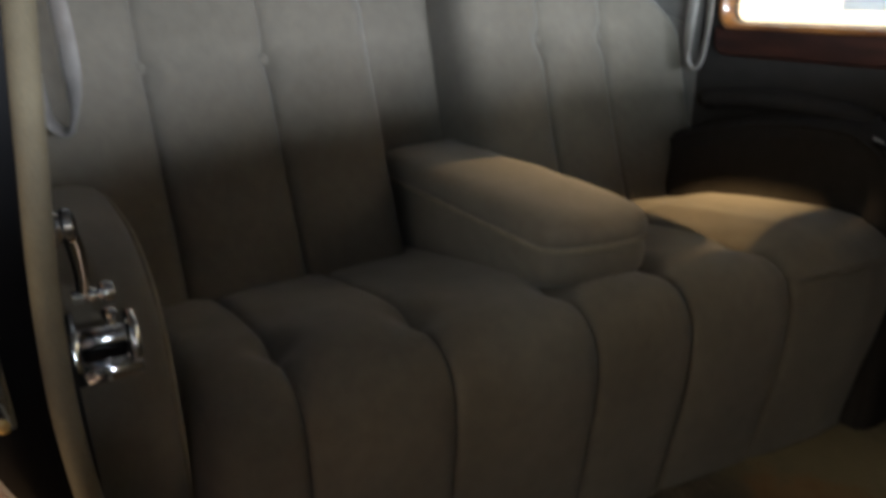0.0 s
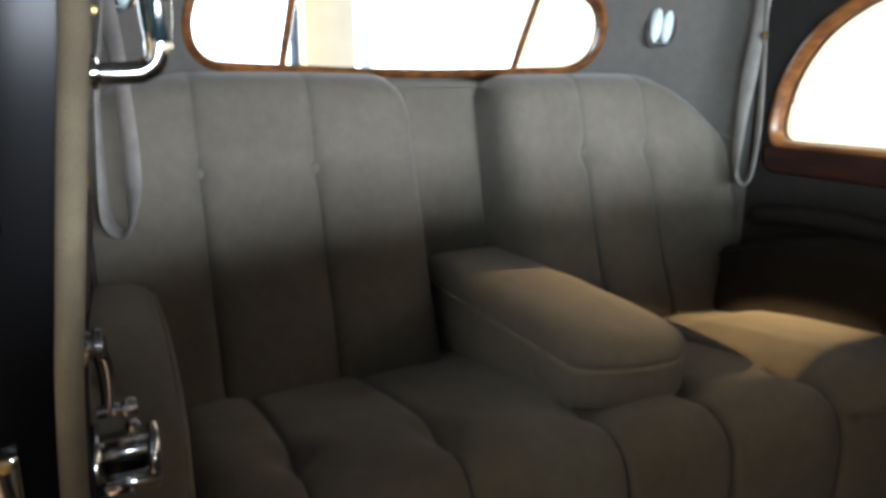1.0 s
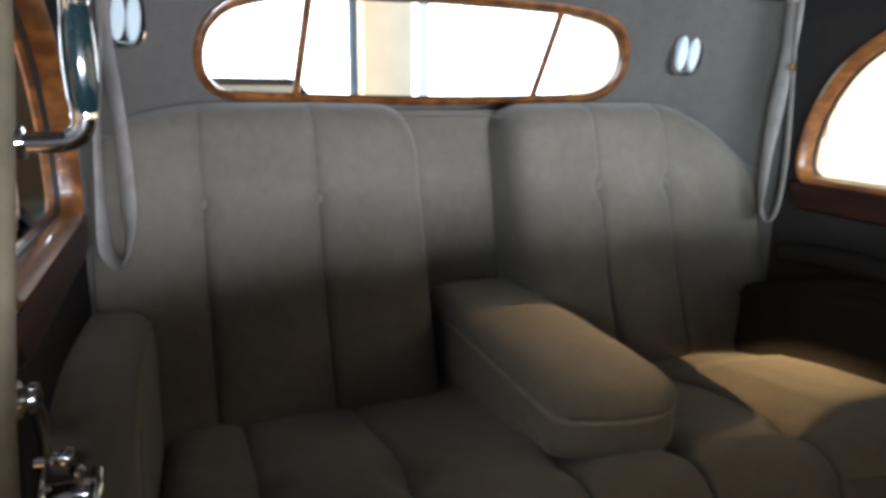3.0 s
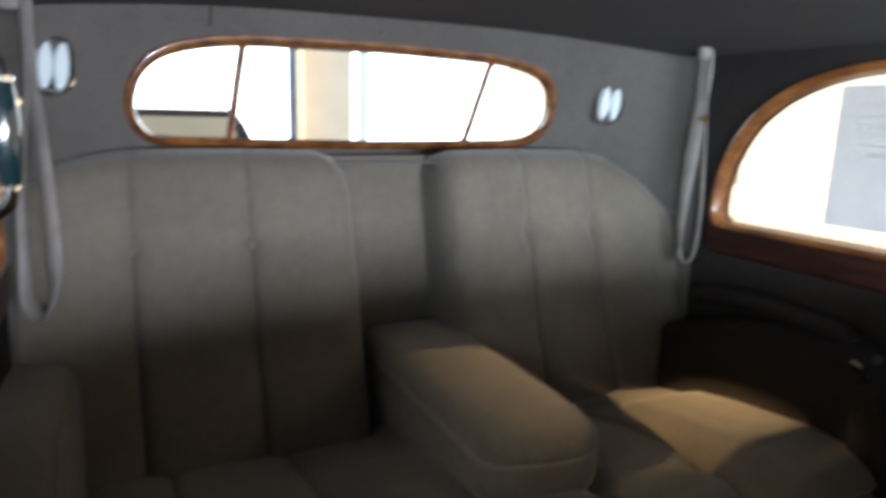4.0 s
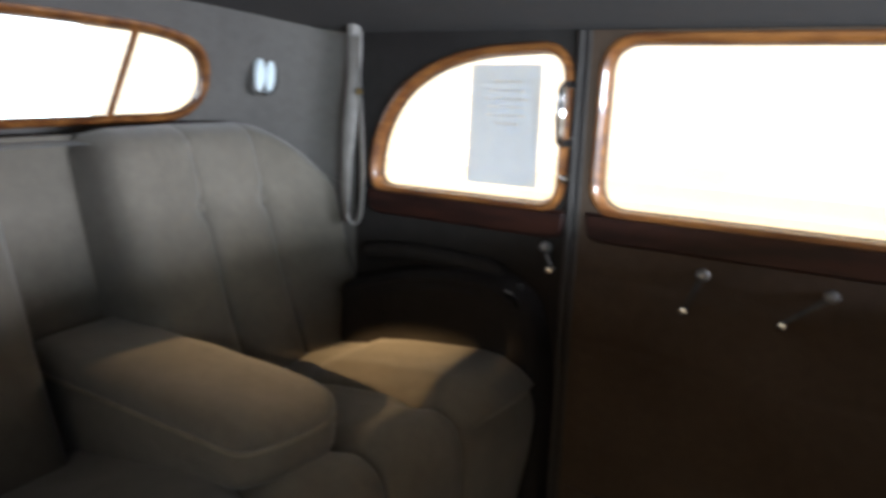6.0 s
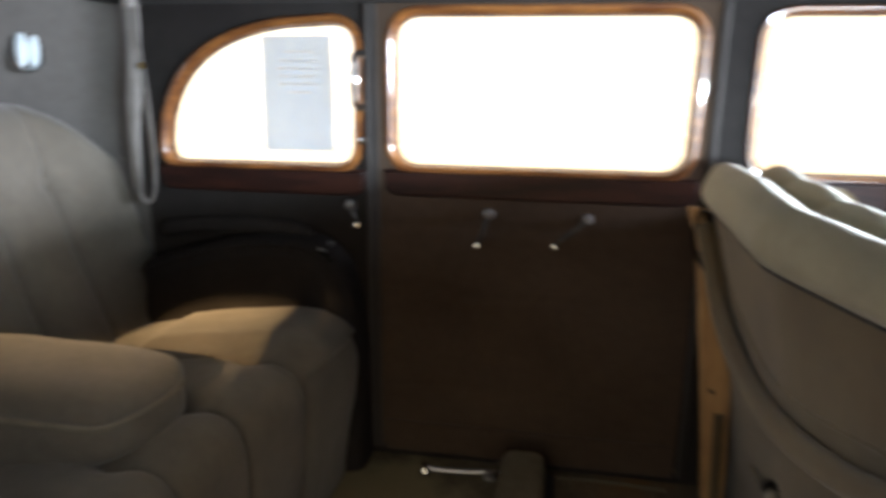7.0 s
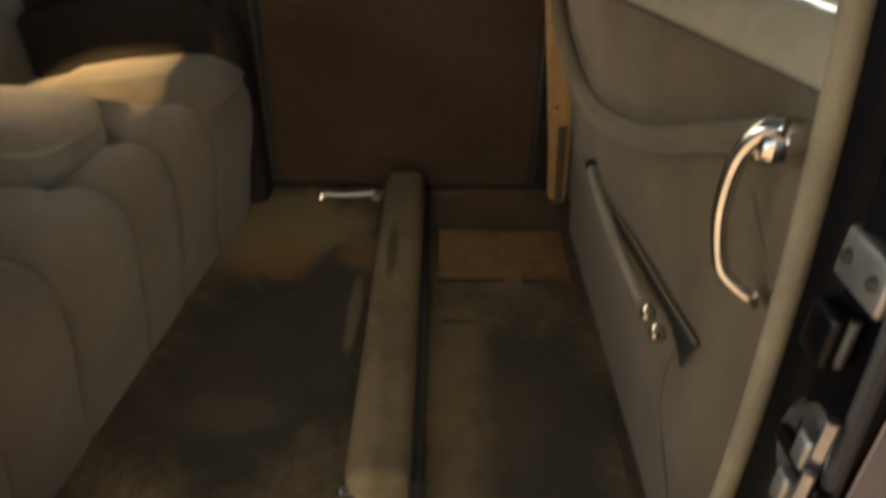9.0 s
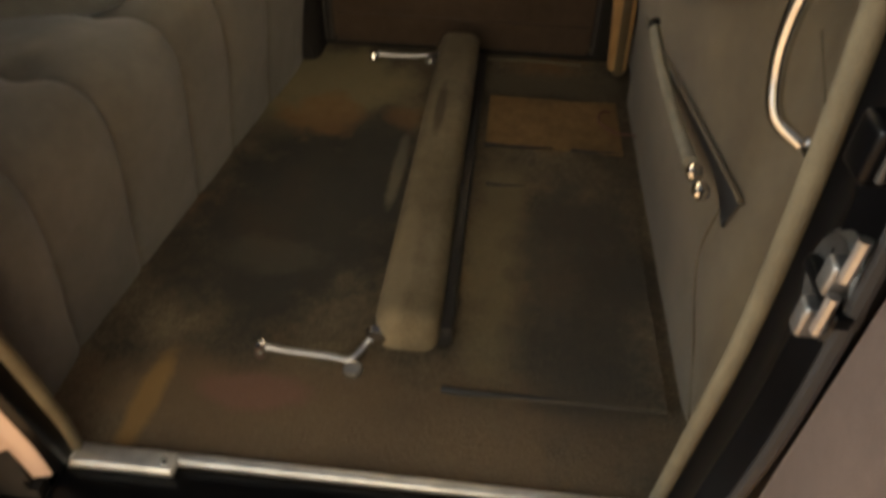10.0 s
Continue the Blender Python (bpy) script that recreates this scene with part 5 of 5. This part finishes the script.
part("plate", box(1.670, 1.684, -0.022, 0.034, 0.694, 0.733, 0.004), DULL, hg, "bright plate")
part("arm", box(1.664, 1.694, 0.000, 0.034, 0.632, 0.676, 0.006), BLACK, hg, "black check arm")
part("pin", tube([(1.676, -0.002, 0.640), (1.676, -0.002, 0.678)], 0.004, 10), IRON, hg, "dark steel pin")
for y in (-0.010, 0.022):
    part("screw", lathe([(0.0, 0.0), (0.006, 0.0), (0.005, -0.003), (0.0, -0.004)], (1.670, y, 0.714), "x", 10), IRON, hg)

# ---- open rear door, swung out towards the front ----
open_door = empty("open_rear_door", 1.70, NEAR - 0.08, 0.0, "open mauve-beige rear door with brown cloth-lined inside", "car door")
DOOR_OPEN = radians(80)


def on_door(a, z, d):
    """a metres out from the hinge, d towards the doorway side."""
    s, c = math.sin(DOOR_OPEN), math.cos(DOOR_OPEN)
    return (1.725 - a * c - d * s, NEAR - 0.10 - a * s + d * c, z)


dwin = rounded([(0.06, 0.745, 0.05), (0.07, 1.06, 0.06), (0.70, 1.06, 0.06), (0.72, 0.745, 0.05)])
dleaf = thick(grid(lin(0.0, 0.79, 66), lin(-0.22, 1.14, 110), lambda a, z: on_door(a, z, 0.02), lambda a, z: not inside(dwin, a, z)), Vector(on_door(0, 0, -0.02)) - Vector(on_door(0, 0, 0.02)))
part("leaf", dleaf, BODYPAINT, open_door, "mauve-beige painted door leaf")
dtrim = thick(grid(lin(0.02, 0.77, 60), lin(-0.02, 1.12, 92), lambda a, z: on_door(a, z, 0.030), lambda a, z: not inside(offset(dwin, 0.02), a, z)), Vector(on_door(0, 0, -0.006)) - Vector(on_door(0, 0, 0)))
part("inner_panel", dtrim, DOORCLOTH_LIT, open_door, "brown cloth inner panel")
part("window_surround", ring(dwin, [(0.0, -0.03), (-0.006, 0.03), (0.004, 0.042), (0.022, 0.040), (0.026, 0.03)], on_door), WOOD, open_door, "varnished walnut surround")

# ---- front cabin ----
wheel = empty("steering_wheel", 2.372, 1.105, 0.64, "ivory steering wheel with chrome horn ring", "steering wheel")
wm = Matrix.Translation((2.372, 1.105, 0.640)) @ Euler((0, radians(-62), 0)).to_matrix().to_4x4()
part("rim", tube([wm @ Vector((0.205 * math.cos(a), 0.205 * math.sin(a), 0)) for a in [2 * math.pi * k / 48 for k in range(48)]], 0.0115, 10, closed=True), IVORY, wheel, "ivory rim")
part("horn_ring", tube([wm @ Vector((0.115 * math.cos(a), 0.115 * math.sin(a), 0.01)) for a in [2 * math.pi * k / 36 for k in range(36)]], 0.005, 8, closed=True), BRIGHT, wheel, "chrome horn ring")
part("hub", tube([wm @ Vector((0, 0, -0.05)), wm @ Vector((0, 0, 0.0)), wm @ Vector((0, 0, 0.022))], [0.03, 0.045, 0.03], 16), CHROME, wheel, "chrome hub")
for a in (0.5, 2.64, 3.9, 5.5):
    part("spoke", tube([wm @ Vector((0.03 * math.cos(a), 0.03 * math.sin(a), 0)), wm @ Vector((0.2 * math.cos(a), 0.2 * math.sin(a), 0))], 0.006, 8), IVORY, wheel, "ivory spoke")
part("column", tube([wm @ Vector((0, 0, -0.02)), wm @ Vector((0, 0, -0.42))], 0.018, 12), BLACK, wheel, "black steering column")
vent = part("vent_bar", tube([on_far(2.283, 0.74, -0.012), on_far(2.265, 1.06, -0.012)], 0.008, 8), BLACK)
part("vent_sill", tube(spline([on_far(2.283, 0.765, -0.012), on_far(2.290, 0.750, -0.012), on_far(2.31, 0.746, -0.012), on_far(2.66, 0.746, -0.012)], 5), 0.005, 8), RUBBER, vent, "black rubber lower edge of the vent window")
tagged(vent, "slim black vent-window bar in the front door window", "window", kind="structure")
disc = part("sticker", lathe([(0.0, 0.0), (0.027, 0.0), (0.0268, -0.001), (0.0, -0.0012)], on_far(2.443, 0.798, -0.019), "y", 24), PINKDISC)
tagged(disc, "round faded pink sticker on the vent window glass", "sticker")

# ---- outside ----
GZ = -0.46
ground = part("ground", grid(lin(-60, 60, 41), lin(-60, 60, 41), lambda x, y: (x, y, GZ)), PAVING)
tagged(ground, "worn grey-brown concrete paving", "ground", kind="structure")

house = empty("sided_house", 0.0, 3.3, GZ, "white house wall with lapped horizontal siding boards", "house")
part("wall", box(-3.6, 3.0, 3.22, 3.40, GZ, 3.6, 0.01), WHITE, house, "white backing wall")
part("roof", box(-3.9, 3.0, 2.95, 7.0, 3.6, 3.75, 0.02), GREYPOST, house, "grey eaves")
post = part("timber_post", box(3.005, 3.125, 3.03, 3.10, GZ, 4.2, 0.012), GREYPOST)
tagged(post, "weathered grey timber post at the end of the siding", "post")

gw = part("garden_wall", box(2.9, 12.0, 5.0, 5.2, GZ, 6.5, 0.02), WHITE)
tagged(gw, "plain white rendered wall beside the house", "wall", kind="structure")
# Unseen wall added to block the sun; its heights and gap shape the patches.
wall_bm = box(-14.0, -2.2, -5.4, -5.0, GZ, 3.35, 0.02)
box(-2.2, 1.34, -5.4, -5.0, 2.2, 3.35, 0.02, 3, wall_bm)
box(1.34, 6.5, -5.4, -5.0, 2.2, 3.62, 0.02, 3, wall_bm)
box(6.5, 14.0, -5.4, -5.0, GZ, 3.62, 0.02, 3, wall_bm)
nw = part("shade_wall", wall_bm, WHITE)
tagged(nw, "unseen wall added to shade the car, with a gap for sun on the paving", "wall", kind="structure")
back = empty("porch_pillar", -6.45, 2.2, GZ, "cream stucco porch pillar with a grey downpipe", "pillar")
part("pillar", box(-6.62, -6.30, 2.17, 2.74, GZ, 4.6, 0.02), CREAM, back, "cream stucco pillar")
part("downpipe", tube([(-6.52, 2.10, GZ), (-6.52, 2.10, 4.0)], 0.05, 12), GREYPOST, back, "grey downpipe")
part("door_frame", box(-6.62, -6.55, 2.90, 3.02, GZ, 2.3, 0.01), SIDING, back, "white door frame")

# Glowing white planes added as the bright distance; they also light the cabin.
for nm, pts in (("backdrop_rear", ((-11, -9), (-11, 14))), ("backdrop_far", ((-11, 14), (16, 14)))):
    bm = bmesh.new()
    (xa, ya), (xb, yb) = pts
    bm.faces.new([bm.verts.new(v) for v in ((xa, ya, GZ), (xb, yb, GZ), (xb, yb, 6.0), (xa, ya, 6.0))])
    bd = part(nm, bm, GLOW_WHITE, smooth=False)
    tagged(bd, "glowing white backdrop plane standing in for the bright distance", "backdrop", kind="structure")

# parked car behind
pc = empty("parked_car", -4.6, 0.1, GZ, "dark grey parked car standing behind the limousine", "car")


body_prof = [(-6.2, 0.30), (-6.2, 0.62), (-5.6, 0.86), (-5.3, 0.90), (-4.9, 1.40), (-4.2, 1.46), (-3.7, 1.40), (-3.40, 0.98), (-3.2, 0.84), (-3.1, 0.55), (-3.1, 0.30)]


def extrude_profile(prof, y0, y1, inset):
    bm = bmesh.new()
    rows = []
    for y, k in ((y0, 1), (y0 + 0.08, 0), (y1 - 0.08, 0), (y1, 1)):
        rows.append([bm.verts.new((x, y + (0.16 * (z - 0.9) / 0.4 * (1 if y < (y0 + y1) / 2 else -1) if z > 0.9 else 0), GZ + z - (inset * k if z > 0.5 else 0))) for x, z in prof])
    m = len(prof)
    for a, b in zip(rows, rows[1:]):
        for i in range(m):
            bm.faces.new((a[i], a[(i + 1) % m], b[(i + 1) % m], b[i]))
    bm.faces.new(rows[0][::-1])
    bm.faces.new(rows[-1])
    return bm


part("body", extrude_profile(body_prof, -0.55, 1.26, 0.04), CARPAINT, pc, "dark grey painted body")
for ya, yb in ((-0.36, 0.32), (0.40, 1.06)):
    part("windscreen_glass", grid(lin(ya, yb, 4), lin(0, 1, 3), lambda y, t: (-3.395 - 0.243 * t, 0.355 + (y - 0.355) * (1 - 0.1 * t), GZ + 1.01 + 0.34 * t)), CARGLASS, pc, "window coloured pale for the reflected sky")
part("side_glass", slab([(-5.15, 0.96), (-4.85, 1.32), (-4.0, 1.37), (-3.72, 1.32), (-3.58, 0.98)], -0.004, 0.006, lambda a, z, d: (a, 1.265 - 0.16 * (z - 0.9) / 0.4 - 0.01 + d, GZ + z), 0.004), CARGLASS, pc, "side window coloured pale for the reflected sky")
for x in (-5.55, -3.75):
    for y in (-0.48, 1.19):
        wh = part("wheel", lathe([(0.0, -0.10), (0.26, -0.10), (0.31, -0.06), (0.31, 0.06), (0.26, 0.10), (0.0, 0.10)], (x, y, GZ + 0.31), "y", 24), RUBBER, pc, "black tyre")
        part("rim", lathe([(0.0, -0.105), (0.17, -0.104), (0.18, 0.104), (0.0, 0.105)], (x, y, GZ + 0.31), "y", 18), CHROME, wh, "metal rim")

# siding boards
BOARD = box(-3.3, 3.3, -0.010, 0.010, -0.0440, 0.0440, 0.002, 1)
first = None
for k in range(40):
    z = GZ + 0.10 + 0.089 * k
    if first is None:
        first = part("siding_board", BOARD, SIDING, house)
        first.matrix_parent_inverse = Matrix.Identity(4)
        mesh = first.data
    else:
        first = new("siding_board", mesh)
        first.parent = house
    first.matrix_basis = Matrix.Translation((-0.3, -0.100, z - GZ)) @ Euler((radians(11), 0, 0)).to_matrix().to_4x4()
